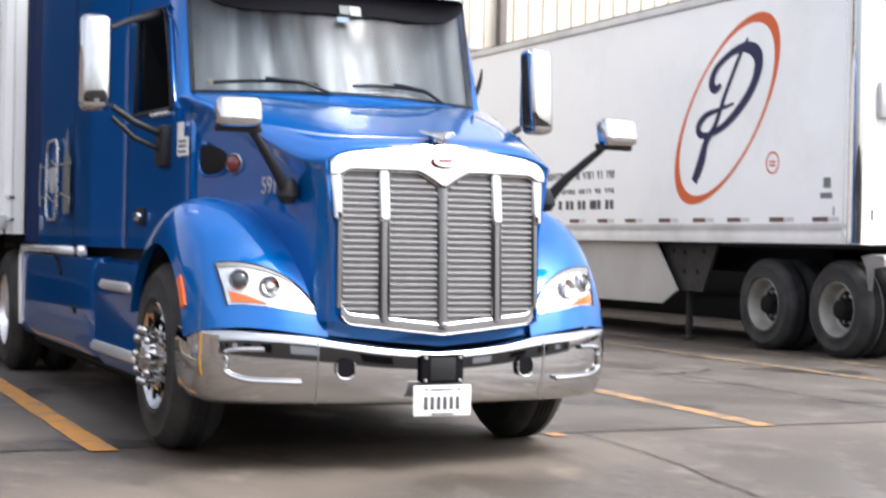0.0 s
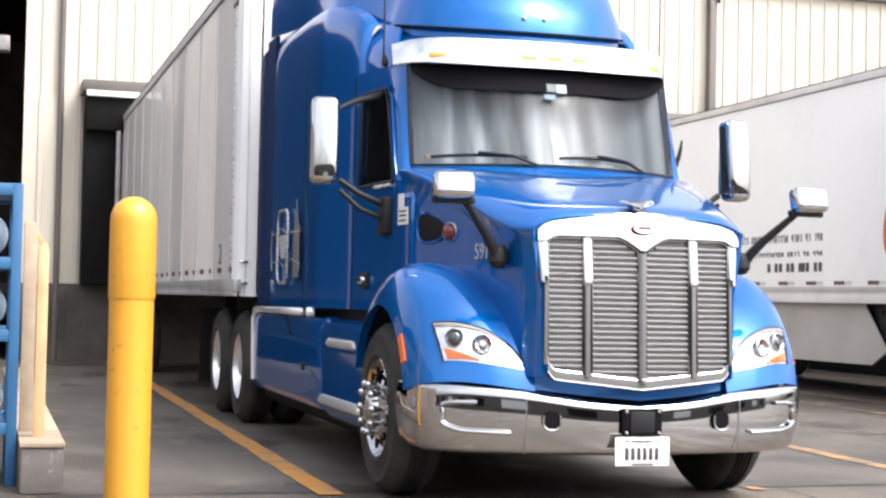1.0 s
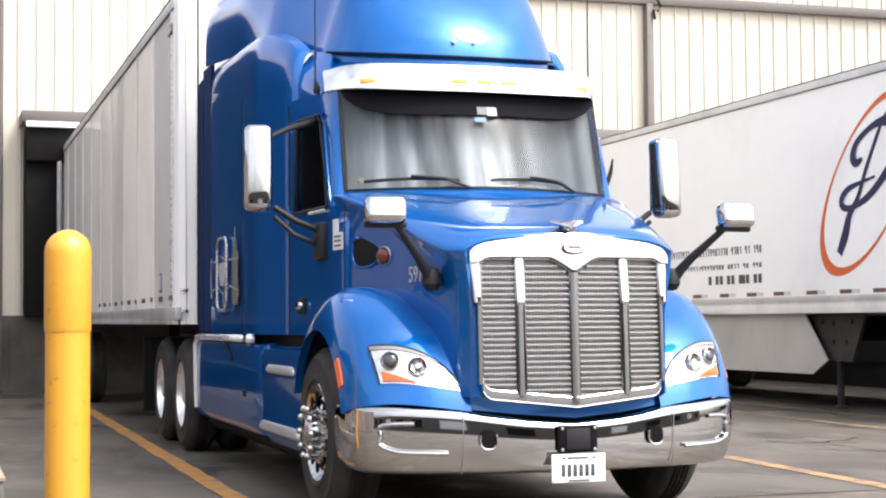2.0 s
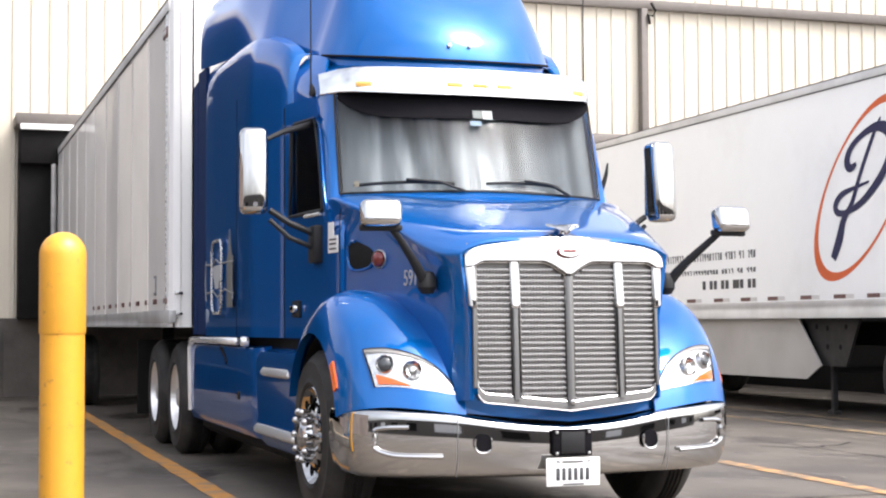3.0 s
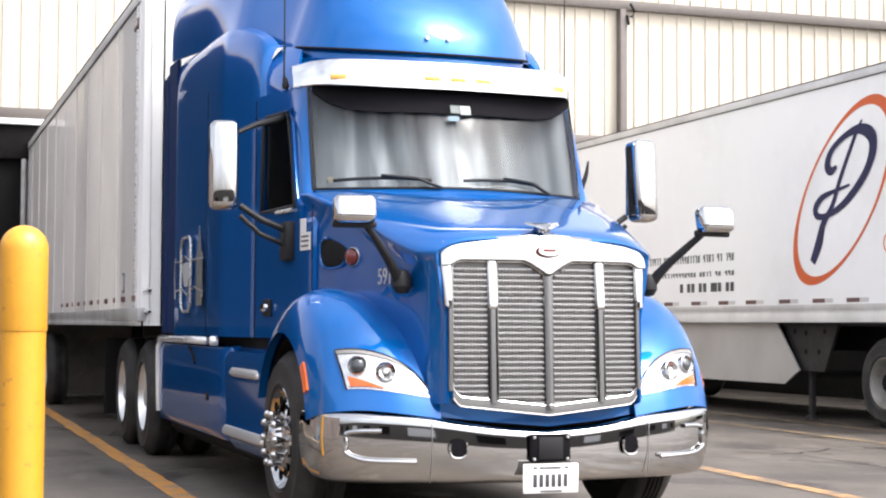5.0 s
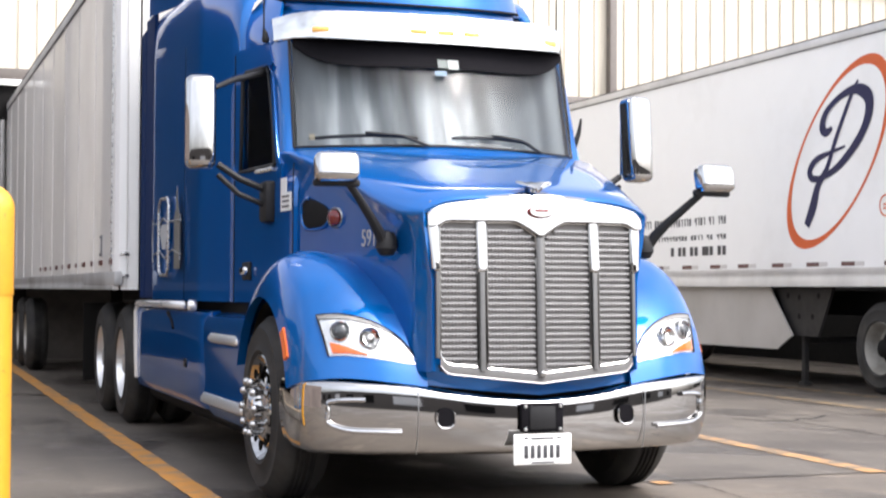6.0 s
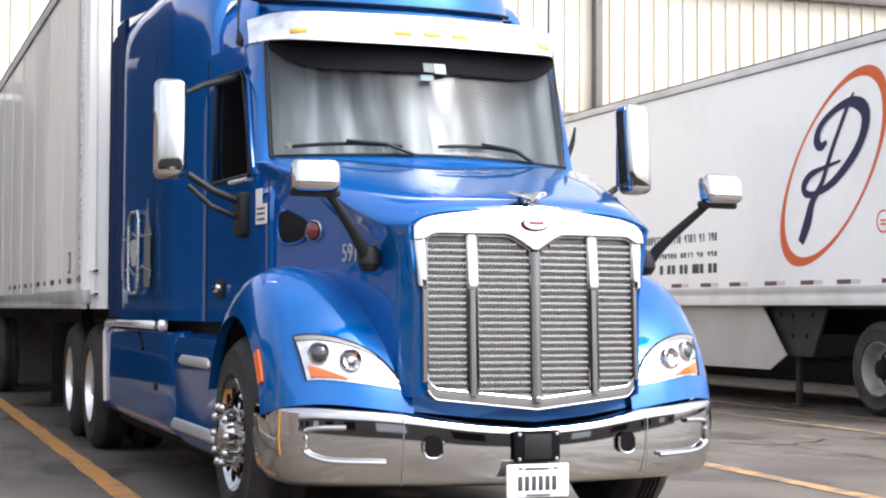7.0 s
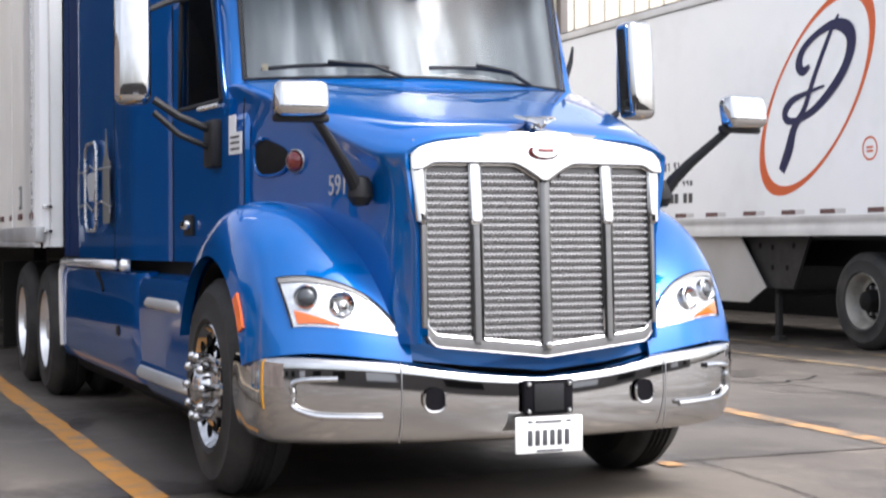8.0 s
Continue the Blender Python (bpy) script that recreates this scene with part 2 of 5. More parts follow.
def yard_mat(name, light, dark, wet):
    """Trafficked concrete: broad stains, streaks along the bays, fine grit, and damp patches with more gloss."""
    m = mat(name, light, 0.6, noise_scale=9, vary=0.2, bump=0.22, bump_scale=45)
    t = m.node_tree
    b = t.nodes["Principled BSDF"]
    where = t.nodes.new("ShaderNodeTexCoord")

    def field(scale, stretch, lo, hi, detail=8.0):
        mp = t.nodes.new("ShaderNodeMapping")
        mp.inputs["Scale"].default_value = stretch
        n = t.nodes.new("ShaderNodeTexNoise")
        n.inputs["Scale"].default_value, n.inputs["Detail"].default_value, n.inputs["Roughness"].default_value = scale, detail, 0.62
        r = t.nodes.new("ShaderNodeMapRange")
        r.inputs["From Min"].default_value, r.inputs["From Max"].default_value = lo, hi
        t.links.new(where.outputs["Object"], mp.inputs["Vector"])
        t.links.new(mp.outputs[0], n.inputs["Vector"])
        t.links.new(n.outputs["Fac"], r.inputs["Value"])
        return r.outputs[0]

    def blend(fac, a_socket, colour):
        x = t.nodes.new("ShaderNodeMix")
        x.data_type = "RGBA"
        t.links.new(fac, x.inputs["Factor"])
        t.links.new(a_socket, x.inputs["A"])
        x.inputs["B"].default_value = (*colour, 1)
        return x.outputs["Result"]

    colour = b.inputs["Base Color"].links[0].from_socket
    colour = blend(field(0.55, (1, 1, 1), 0.44, 0.60), colour, dark)
    colour = blend(field(2.3, (1, 0.8, 1), 0.56, 0.68), colour, tuple(1.35 * c for c in light))
    colour = blend(field(1.1, (1.6, 0.22, 1), 0.52, 0.72), colour, dark)
    damp = field(0.8, (1, 0.7, 1), 0.52, 0.60, 5.0)
    colour = blend(damp, colour, wet)
    t.links.new(colour, b.inputs["Base Color"])
    r = t.nodes.new("ShaderNodeMapRange")
    r.inputs["To Min"].default_value, r.inputs["To Max"].default_value = 0.62, 0.34
    t.links.new(damp, r.inputs["Value"])
    t.links.new(r.outputs[0], b.inputs["Roughness"])
    return m


CONC = yard_mat("concrete_yard", (0.122, 0.100, 0.078), (0.072, 0.059, 0.048), (0.080, 0.067, 0.054))
SLAB = yard_mat("bay_concrete", (0.100, 0.085, 0.069), (0.058, 0.048, 0.039), (0.052, 0.043, 0.0355))
CONCWALL = mat("stained_concrete", (0.085, 0.075, 0.064), 0.8, noise_scale=5, vary=0.3, second=(0.032, 0.028, 0.025), second_scale=0.9, second_at=(0.4, 0.65), bump=0.4, bump_scale=30)
BLOCK = mat("kerb_concrete", (0.17, 0.155, 0.14), 0.85, noise_scale=12, vary=0.25, second=(0.5, 0.49, 0.46), second_scale=5, second_at=(0.55, 0.7), bump=0.5, bump_scale=40)
WOOD = mat("pale_pine", (0.62, 0.42, 0.22), 0.65, noise_scale=12, vary=0.18, second=(0.42, 0.27, 0.13), second_scale=3, bump=0.2)
PLY = mat("weathered_plywood", (0.42, 0.33, 0.23), 0.75, noise_scale=9, vary=0.2, second=(0.26, 0.2, 0.14), second_scale=2, bump=0.2)
ORANGE = mat("orange_print", (0.64, 0.12, 0.032), 0.5, spec=0.3, noise_scale=5, vary=0.06)
NAVY = mat("navy_print", (0.02, 0.021, 0.072), 0.5, spec=0.2, noise_scale=5, vary=0.08)
INK = mat("dark_print", (0.05, 0.05, 0.055), 0.5, noise_scale=20, vary=0.2)
PRINT = mat("grey_print", (0.17, 0.17, 0.18), 0.5, noise_scale=20, vary=0.2)
PAPER = mat("white_print", (0.8, 0.8, 0.78), 0.5, noise_scale=20, vary=0.04)
INTERIOR = mat("cab_interior", (0.26, 0.26, 0.26), 0.7, noise_scale=10, vary=0.2)
FLATBLACK = mat("flat_black", (0.008, 0.0075, 0.009), 0.8, spec=0.05, noise_scale=30, vary=0.2)
BLACKFOAM = mat("dock_seal", (0.009, 0.0085, 0.0085), 0.85, spec=0.1, noise_scale=8, vary=0.3, bump=0.3)
RACKBLUE = mat("blue_rack_paint", (0.02, 0.105, 0.23), 0.5, noise_scale=10, vary=0.15, second=(0.02, 0.08, 0.2), second_scale=4)
BOTTLE = mat("clear_bottle", (0.55, 0.68, 0.78), 0.12, trans=0.6, noise_scale=6, vary=0.1)
LAMPDARK = mat("projector_glass", (0.03, 0.032, 0.036), 0.06, coat=1.0, noise_scale=40, vary=0.2)
LAMPBOWL = mat("silvered_reflector", (0.66, 0.66, 0.66), 0.22, 0.75, noise_scale=14, vary=0.4, bump=0.6, bump_scale=22)
EDGE = mat("bright_edging", (0.96, 0.96, 0.95), 0.22, 0.35, 1.0, noise_scale=20, vary=0.03)
# Darker metal than CHROME, for the lower trims and centre divider.
TRIM = mat("grey_trim_metal", (0.27, 0.268, 0.265), 0.28, 0.95, noise_scale=30, vary=0.12)
LIP = mat("dull_grey_lip", (0.14, 0.138, 0.135), 0.5, 0.3, spec=0.3, noise_scale=30, vary=0.15)
FLAP = mat("dark_blue_flap", (0.005, 0.020, 0.080), 0.7, spec=0.08, noise_scale=20, vary=0.15)
LETTER = mat("pale_lettering", (0.42, 0.43, 0.44), 0.5, noise_scale=40, vary=0.15)
TOWER = mat("faded_print", (0.15, 0.145, 0.13), 0.5, noise_scale=40, vary=0.3)
GRILLEBACK = mat("grille_louvre", (0.15, 0.145, 0.14), 0.42, 0.6, noise_scale=40, vary=0.15)
MESH = mat("grille_mesh", (0.36, 0.352, 0.348), 0.34, 0.75, noise_scale=120, vary=0.15)


# ---------------------------------------------------------------- builders
def part(name, bm, material, parent=None, label="", smooth=35):
    me = bpy.data.meshes.new(name)
    bmesh.ops.recalc_face_normals(bm, faces=bm.faces)
    bm.to_mesh(me)
    bm.free()
    if smooth:
        for p in me.polygons:
            p.use_smooth = True
        me.set_sharp_from_angle(angle=radians(smooth))
    for k in material if isinstance(material, (list, tuple)) else (material,):
        me.materials.append(k)
    ob = new(name, me)
    ob.parent = parent
    if label:
        tagged(ob, label)
    return ob


def glaze(bm, outward):
    """Only a pane's outer face mirrors; its inner faces let light straight through."""
    bmesh.ops.recalc_face_normals(bm, faces=bm.faces)
    for f in bm.faces:
        f.material_index = 0 if f.normal.dot(Vector(outward)) > 0.1 else 1
    return bm


def share(name, me, m, parent):
    """One more object on an existing mesh."""
    ob = new(name, me)
    ob.parent, ob.matrix_basis = parent, m
    return ob


def thing(name, label, category, group="", kind="", at=(0, 0, 0)):
    ob = new(name)
    ob.empty_display_size = 0.2
    ob.location = at
    return tagged(ob, label, category, group, kind)


def box(x0, x1, y0, y1, z0, z1, bevel=0.0, seg=2, bm=None):
    bm = bm or bmesh.new()
    r = bmesh.ops.create_cube(bm, size=1.0)
    for v in r["verts"]:
        v.co = Vector(((x0 + x1) / 2 + v.co.x * (x1 - x0), (y0 + y1) / 2 + v.co.y * (y1 - y0), (z0 + z1) / 2 + v.co.z * (z1 - z0)))
    if bevel:
        edges = {e for v in r["verts"] for e in v.link_edges}
        bmesh.ops.bevel(bm, geom=list(edges), offset=bevel, segments=seg, profile=0.5, affect="EDGES")
    return bm


def grid(rows, thick=0.0, closed=False, bm=None):
    """A skin through rows of points; thick > 0 gives it a back."""
    bm = bm or bmesh.new()
    vs = [[bm.verts.new(p) for p in row] for row in rows]
    faces = []
    n = len(vs[0])
    for a, b in zip(vs, vs[1:]):
        for i in range(n if closed else n - 1):
            j = (i + 1) % n
            quad = [a[i], a[j], b[j], b[i]]
            if len({tuple(round(c, 5) for c in v.co) for v in quad}) >= 3:
                faces.append(bm.faces.new(quad))
    bmesh.ops.remove_doubles(bm, verts=bm.verts, dist=1e-5)
    bmesh.ops.recalc_face_normals(bm, faces=bm.faces)
    if thick:
        bmesh.ops.solidify(bm, geom=bm.faces[:], thickness=thick)
    return bm


def spin(profile, axis="x", n=40, centre=(0, 0, 0), bm=None, full=True):
    """A body of revolution: profile of (along, radius) turned about an axis."""
    rows = []
    for along, r in profile:
        row = []
        for k in range(n):
            a = 2 * math.pi * k / n
            c, s = r * math.cos(a), r * math.sin(a)
            p = {"x": (along, c, s), "y": (c, along, s), "z": (c, s, along)}[axis]
            row.append(tuple(q + o for q, o in zip(p, centre)))
        rows.append(row)
    bm = grid(rows, closed=True, bm=bm)
    return bm


def tube(points, r, n=10, bm=None):
    """A round bar along points, capped."""
    bm = bm or bmesh.new()
    pts = [Vector(p) for p in points]
    rings = []
    for i, p in enumerate(pts):
        d = (pts[min(i + 1, len(pts) - 1)] - pts[max(i - 1, 0)]).normalized()
        u = d.cross(Vector((0, 0, 1)) if abs(d.z) < 0.9 else Vector((1, 0, 0))).normalized()
        w = d.cross(u)
        rr = r[i] if isinstance(r, (list, tuple)) else r
        rings.append([bm.verts.new(p + rr * (math.cos(2 * math.pi * k / n) * u + math.sin(2 * math.pi * k / n) * w)) for k in range(n)])
    for a, b in zip(rings, rings[1:]):
        for k in range(n):
            bm.faces.new([a[k], a[(k + 1) % n], b[(k + 1) % n], b[k]])
    bm.faces.new(rings[0][::-1])
    bm.faces.new(rings[-1])
    return bm


def slab(outline, depth, bevel=0.0, bm=None):
    """A closed outline of 3D points, pushed along the vector depth."""
    bm = bm or bmesh.new()
    f = bm.faces.new([bm.verts.new(p) for p in outline])
    r = bmesh.ops.extrude_face_region(bm, geom=[f])
    moved = [v for v in r["geom"] if isinstance(v, bmesh.types.BMVert)]
    bmesh.ops.translate(bm, verts=moved, vec=depth)
    bmesh.ops.recalc_face_normals(bm, faces=bm.faces)
    if bevel:
        sharp = [e for e in bm.edges if e.is_manifold and e.calc_face_angle(0) > 0.5]
        bmesh.ops.bevel(bm, geom=sharp, offset=bevel, segments=2, profile=0.5, affect="EDGES")
    return bm


def lerp(a, b, t):
    return tuple(p + (q - p) * t for p, q in zip(a, b))


def smooth_line(points, n):
    """n points along a Catmull-Rom curve through the given ones."""
    p = [Vector(q) for q in points]
    p = [2 * p[0] - p[1]] + p + [2 * p[-1] - p[-2]]
    out = []
    for k in range(n):
        u = k / (n - 1) * (len(p) - 3)
        i = min(int(u), len(p) - 4)
        t = u - i
        a, b, c, d = p[i : i + 4]
        out.append(0.5 * (2 * b + (c - a) * t + (2 * a - 5 * b + 4 * c - d) * t * t + (3 * b - a - 3 * c + d) * t**3))
    return out


SIDES = (-1, 1)


# ---------------------------------------------------------------- ground and building
ground = part("ground", grid([[(x, y, 0) for x in (-400, -60, 60, 400)] for y in (-400, -60, 60, 400)]), CONC, smooth=0)
tagged(ground, "stained grey concrete truck yard with dark tyre marks", "ground", kind="structure")

WALL_Y = 18.8
wall = thing("wall_dock", "cream corrugated steel warehouse wall above a stained concrete base", "wall", kind="structure")
DOORS = ((-1.35, 1.35), (7.18, 9.9))  # openings behind the two trailers
DOOR_Z0, DOOR_Z1 = 1.25, 4.32
LEFT_X = -2.85


def wall_strip(x0, x1, z0, z1, pitch=0.3):
    """Sheet steel with raised ribs, folded back at its rims."""
    n = max(1, round((x1 - x0) / pitch))
    w = (x1 - x0) / n
    xs = []
    for k in range(n):
        a = x0 + k * w
        xs += [(a, 0), (a + w * 0.86, 0), (a + w * 0.885, -0.034), (a + w * 0.965, -0.034)]
    xs.append((x1, 0))
    return grid([[(x, WALL_Y + d, z) for x, d in xs] for z in (z0, z1)], thick=0.03)


part("wall_sheet", wall_strip(LEFT_X, 30, DOOR_Z1, 7.0), CREAM, wall, smooth=0)
part("wall_sheet", wall_strip(LEFT_X, -1.35, DOOR_Z0, DOOR_Z1), CREAM, wall, smooth=0)
part("wall_sheet", wall_strip(1.35, 7.18, DOOR_Z0, DOOR_Z1), CREAM, wall, smooth=0)
part("wall_sheet", wall_strip(9.9, 30, DOOR_Z0, DOOR_Z1), CREAM, wall, smooth=0)
part("wall_sheet", wall_strip(-30, 30, 7.18, 7.62, 0.33), CREAM, wall, smooth=0)
part("wall_base", box(LEFT_X - 0.1, 30, WALL_Y - 0.12, WALL_Y + 0.3, -0.05, DOOR_Z0 + 0.02, 0.03), CONCWALL, wall)
part("wall_beam", box(-30, 30, WALL_Y - 0.14, WALL_Y + 0.1, 7.0, 7.18, 0.015), BROWN, wall)
for x in (9.36, 16.0):
    part("wall_column", box(x - 0.07, x + 0.07, WALL_Y - 0.2, WALL_Y - 0.03, 0, 7.0, 0.012), BROWN, wall)
part("cable_hook", tube([(9.47, WALL_Y - 0.24, 7.1), (9.55, WALL_Y - 0.26, 6.95), (9.5, WALL_Y - 0.24, 6.85), (9.42, WALL_Y - 0.22, 6.88), (9.44, WALL_Y - 0.24, 6.7)], 0.025, 6), DARK, wall, "dark cable hook by the column")
part("wall_downpipe", tube([(-2.27, WALL_Y - 0.1, 0.0), (-2.27, WALL_Y - 0.1, 7.0)], 0.05), BROWN, wall)

# dark halls behind the openings; near-black floor and roof paint in their shade
hall = thing("dock_hall", "unlit dark loading hall behind the dock openings", "hall", kind="structure")
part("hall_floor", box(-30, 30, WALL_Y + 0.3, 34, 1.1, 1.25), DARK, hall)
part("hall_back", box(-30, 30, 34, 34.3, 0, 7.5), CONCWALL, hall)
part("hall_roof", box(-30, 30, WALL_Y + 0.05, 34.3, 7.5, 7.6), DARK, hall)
for x in (-30.3, 30):
    part("hall_side", box(x, x + 0.3, WALL_Y, 34.3, 0, 7.5), CONCWALL, hall)
for x0, x1 in DOORS:
    d = thing("dock_shelter", "black dock shelter with padded sides round the opening", "dock shelter", "dock shelters", kind="structure")
    part("head_pad", box(x0 - 0.55, x1 + 0.55, WALL_Y - 0.75, WALL_Y - 0.05, 3.74, 4.34, 0.03), BLACKFOAM, d)
    part("side_pad", box(x0 - 0.55, x0 + 0.02, WALL_Y - 0.6, WALL_Y - 0.05, DOOR_Z0, 4.0, 0.03), BLACKFOAM, d)
    part("side_pad", box(x1 - 0.02, x1 + 0.55, WALL_Y - 0.6, WALL_Y - 0.05, DOOR_Z0, 4.0, 0.03), BLACKFOAM, d)
    part("hood_sheet", box(x0 - 0.62, x1 + 0.62, WALL_Y - 0.8, WALL_Y - 0.03, 4.36, 4.55, 0.02), BROWN, d)
    part("dock_face", box(x0 - 0.75, x1 + 0.75, WALL_Y - 0.2, WALL_Y - 0.125, 0.0, DOOR_Z0 + 0.01), CONCWALL, d)
    for x in (x0 + 0.1, x1 - 0.4):
        part("rubber_bumper", box(x, x + 0.3, WALL_Y - 0.32, WALL_Y - 0.2, 0.75, 1.2, 0.02), BLACKFOAM, d)
    part("light_strip", box(x0 - 0.55, x1 + 0.5, WALL_Y - 0.84, WALL_Y - 0.79, 4.28, 4.37, 0.01), PAPER, d)
    part("side_post", tube([(x0 - 0.02, WALL_Y - 0.7, 1.2), (x0 - 0.02, WALL_Y - 0.7, 3.9)], 0.04), RAIL, d)

# the yard's far side: an unseen shed, added as the dark horizon in the chrome
yard = thing("shed_stand_in", "unseen brown shed with pale and dark panels, added for chrome reflections", "shed", kind="structure")
part("shed_wall", box(-60, 60, -27, -26, 3.4, 4.3), BROWN, yard)
part("shed_wall", box(-60, 60, -27, -26, 0, 3.4), BROWN, yard)
for k in range(14):
    part("shed_door", box(-58 + 8.4 * k, -54.2 + 8.4 * k, -26, -25.9, 0.9, 2.9), WHITE if k % 3 == 0 else DARK, yard)
# Unseen wall, added to keep skylight from under the second trailer.
blocker = thing("sky_blocker", "unseen near-black wall added to darken the ground under the white trailer", "wall", kind="structure")
part("partition", box(11.2, 11.5, 5.9, WALL_Y - 0.14, 0, 3.6), DARK, blocker)
# Unseen wall, added to give the truck's left flank a brown reflection.
side = thing("side_stand_in", "unseen brown wall added for reflections along the truck's left side", "warehouse", kind="structure")
part("side_wall", box(-12.5, -12, -5, WALL_Y, 0, 4.8), SIDEWALL, side)

# bay slab in darker concrete, and the joints between the pours
slab_ob = part("pavement", grid([[(x, y, 0.004) for x in (-2.95, 1.0, 6.0, 14.0)] for y in (1.25, 7.0, 13.0, WALL_Y - 0.12)]), SLAB, smooth=0)
tagged(slab_ob, "darker oil-stained concrete bay slab under the trucks", "pavement", kind="structure")


def joint(name, pts, w):
    rnd = random.Random(len(pts) + int(100 * w))
    line = smooth_line([(x, y, 0) for x, y in pts], 80)
    rows = []
    for k, p in enumerate(line):
        d = (line[min(k + 1, 79)] - line[max(k - 1, 0)]).normalized()
        n = Vector((-d.y, d.x, 0)) * (w / 2) * rnd.uniform(0.6, 1.3)
        o = Vector((rnd.uniform(-1, 1), rnd.uniform(-1, 1), 0)) * 0.006
        rows.append([tuple(p + n + o + Vector((0, 0, 0.0065))), tuple(p - n + o + Vector((0, 0, 0.0065)))])
    ob = part(name, grid(rows), DARK, smooth=0)
    return tagged(ob, "dark dirt-filled joint between concrete pours" if name == "joint" else "short dark crack in the concrete", name, "joints" if name == "joint" else "cracks", "structure")


joint("joint", [(-6, 1.27), (-2, 1.25), (1.4, 1.23), (3.8, 1.26), (14, 1.24)], 0.007)
joint("joint", [(1.45, 1.2), (1.41, 0.55), (1.3, -0.2), (1.12, -1.03), (0.7, -4)], 0.010)
joint("joint", [(4.4, 1.25), (4.42, 5.0), (4.4, 10.0), (4.4, 18.5)], 0.014)

crack = [(4.05, 5.15), (4.25, 4.92), (4.5, 4.86), (4.62, 4.98), (4.8, 5.0), (5.1, 5.28)]
joint("crack", crack, 0.035)
joint("crack", [(4.5, 4.86), (4.62, 4.76), (4.78, 4.74)], 0.02)
joint("crack", [(4.3, 2.42), (4.5, 2.34), (4.9, 2.2)], 0.02)

# painted bay lines
def bay_line(x, y0, y1, w=0.14, skew=0.0, paint=LINE):
    rnd = random.Random(int(x * 100))
    rows = []
    n = 60
    for k in range(n + 1):
        y = y0 + (y1 - y0) * k / n
        e = 0.008
        xc = x + skew * k / n
        rows.append([(xc - w / 2 + rnd.uniform(-e, e), y, 0.009), (xc + w / 2 + rnd.uniform(-e, e), y, 0.009)])
    ob = part("bay_line", grid(rows), paint, smooth=0)
    return tagged(ob, "worn yellow painted bay line on the concrete", "road marking", "bay lines", "structure")


bay_line(-1.42, 1.12, WALL_Y - 0.3, 0.15, 0.10)
bay_line(1.27, 1.08, 1.22, 0.1, 0.0, FADED)
bay_line(2.83, 1.22, WALL_Y - 0.3, 0.15, 0.7, FADED)
bay_line(5.92, 1.3, WALL_Y - 0.3, 0.13, 0.2, PALELINE)
bay_line(7.02, 1.3, WALL_Y - 0.3, 0.11, 0.0, PALELINE)


# ---------------------------------------------------------------- wheels
def wheel_parts(x, y, r, w, sgn, parent, kind):
    """A tyre and rim whose outer face looks to sgn; kind: steer, drive or steel."""
    wh = new("wheel")
    wh.parent = parent
    wh.location = (x, y, r)
    o = sgn
    prof = [(0.0, 0.29), (0.02, 0.31), (0.0, 0.36), (0.012, 0.43), (-0.02, r - 0.03), (-0.05, r - 0.004), (-0.08, r)]
    tread = []
    x0, x1 = -0.08, -w + 0.08
    grooves = 4
    for g in range(grooves):
        c = x0 + (x1 - x0) * (g + 0.5) / grooves
        tread += [(c + 0.014, r), (c + 0.01, r - 0.014), (c - 0.01, r - 0.014), (c - 0.014, r)]
    back = [(-w - a, b) for a, b in prof[::-1]]
    part("tyre", spin([(o * a, b) for a, b in prof + tread + back], n=64), RUBBER, wh)
    if kind == "steer":
        rim = [(0.0, 0.295), (0.012, 0.285), (-0.02, 0.272), (-0.045, 0.258), (-0.015, 0.225), (0.015, 0.165), (0.02, 0.15), (0.025, 0.12), (0.028, 0.0)]
        part("rim", spin([(o * a, b) for a, b in rim], n=48), CHROME, wh, "polished aluminium rim with round hand holes")
        # Near-black discs on the rim paint the shade of the open hand holes.
        for k in range(10):
            a = 2 * math.pi * (k + 0.5) / 10
            bm = spin([(o * 0.008, 0.034), (o * -0.002, 0.03), (o * -0.003, 0.0)], n=14, centre=(0, 0, 0))
            h = part("hand_hole", bm, DARK, wh)
            h.matrix_basis = pose(o * 0.001, 0.208 * math.cos(a), 0.205 * math.sin(a))
        for k in range(10):
            a = 2 * math.pi * k / 10
            nut = [(0.0, 0.017), (0.06, 0.017), (0.075, 0.021), (0.095, 0.023), (0.112, 0.016), (0.118, 0.0)]
            h = part("lug_nut_cover", spin([(o * p, q) for p, q in nut], n=14), CHROME, wh)
            h.matrix_basis = pose(-o * 0.02, 0.143 * math.cos(a), 0.143 * math.sin(a))
        hub = [(0.0, 0.10), (0.05, 0.095), (0.075, 0.08), (0.09, 0.05), (0.095, 0.0)]
        part("hub_cap", spin([(o * p, q) for p, q in hub], n=28), CHROME, wh)
    else:
        ring = [(0.0, 0.295), (0.008, 0.285), (-0.04, 0.272), (-0.12, 0.258), (-0.155, 0.24), (-0.16, 0.20)]
        disc = [(-0.16, 0.20), (-0.165, 0.12), (-0.12, 0.115), (-0.03, 0.10), (-0.01, 0.07), (-0.008, 0.0)]
        part("rim", spin([(o * a, b) for a, b in ring], n=48), SATIN if kind == "drive" else RIMRING, wh, "deep dished rim")
        part("hub", spin([(o * a, b) for a, b in disc], n=36), SATIN if kind == "drive" else DARK, wh)
        for k in range(10):
            a = 2 * math.pi * k / 10
            h = part("lug_nut", spin([(0, 0.018), (o * 0.035, 0.018), (o * 0.045, 0.0)], n=10), STEEL, wh)
            h.matrix_basis = pose(-o * 0.165, 0.143 * math.cos(a), 0.143 * math.sin(a))
    return wh


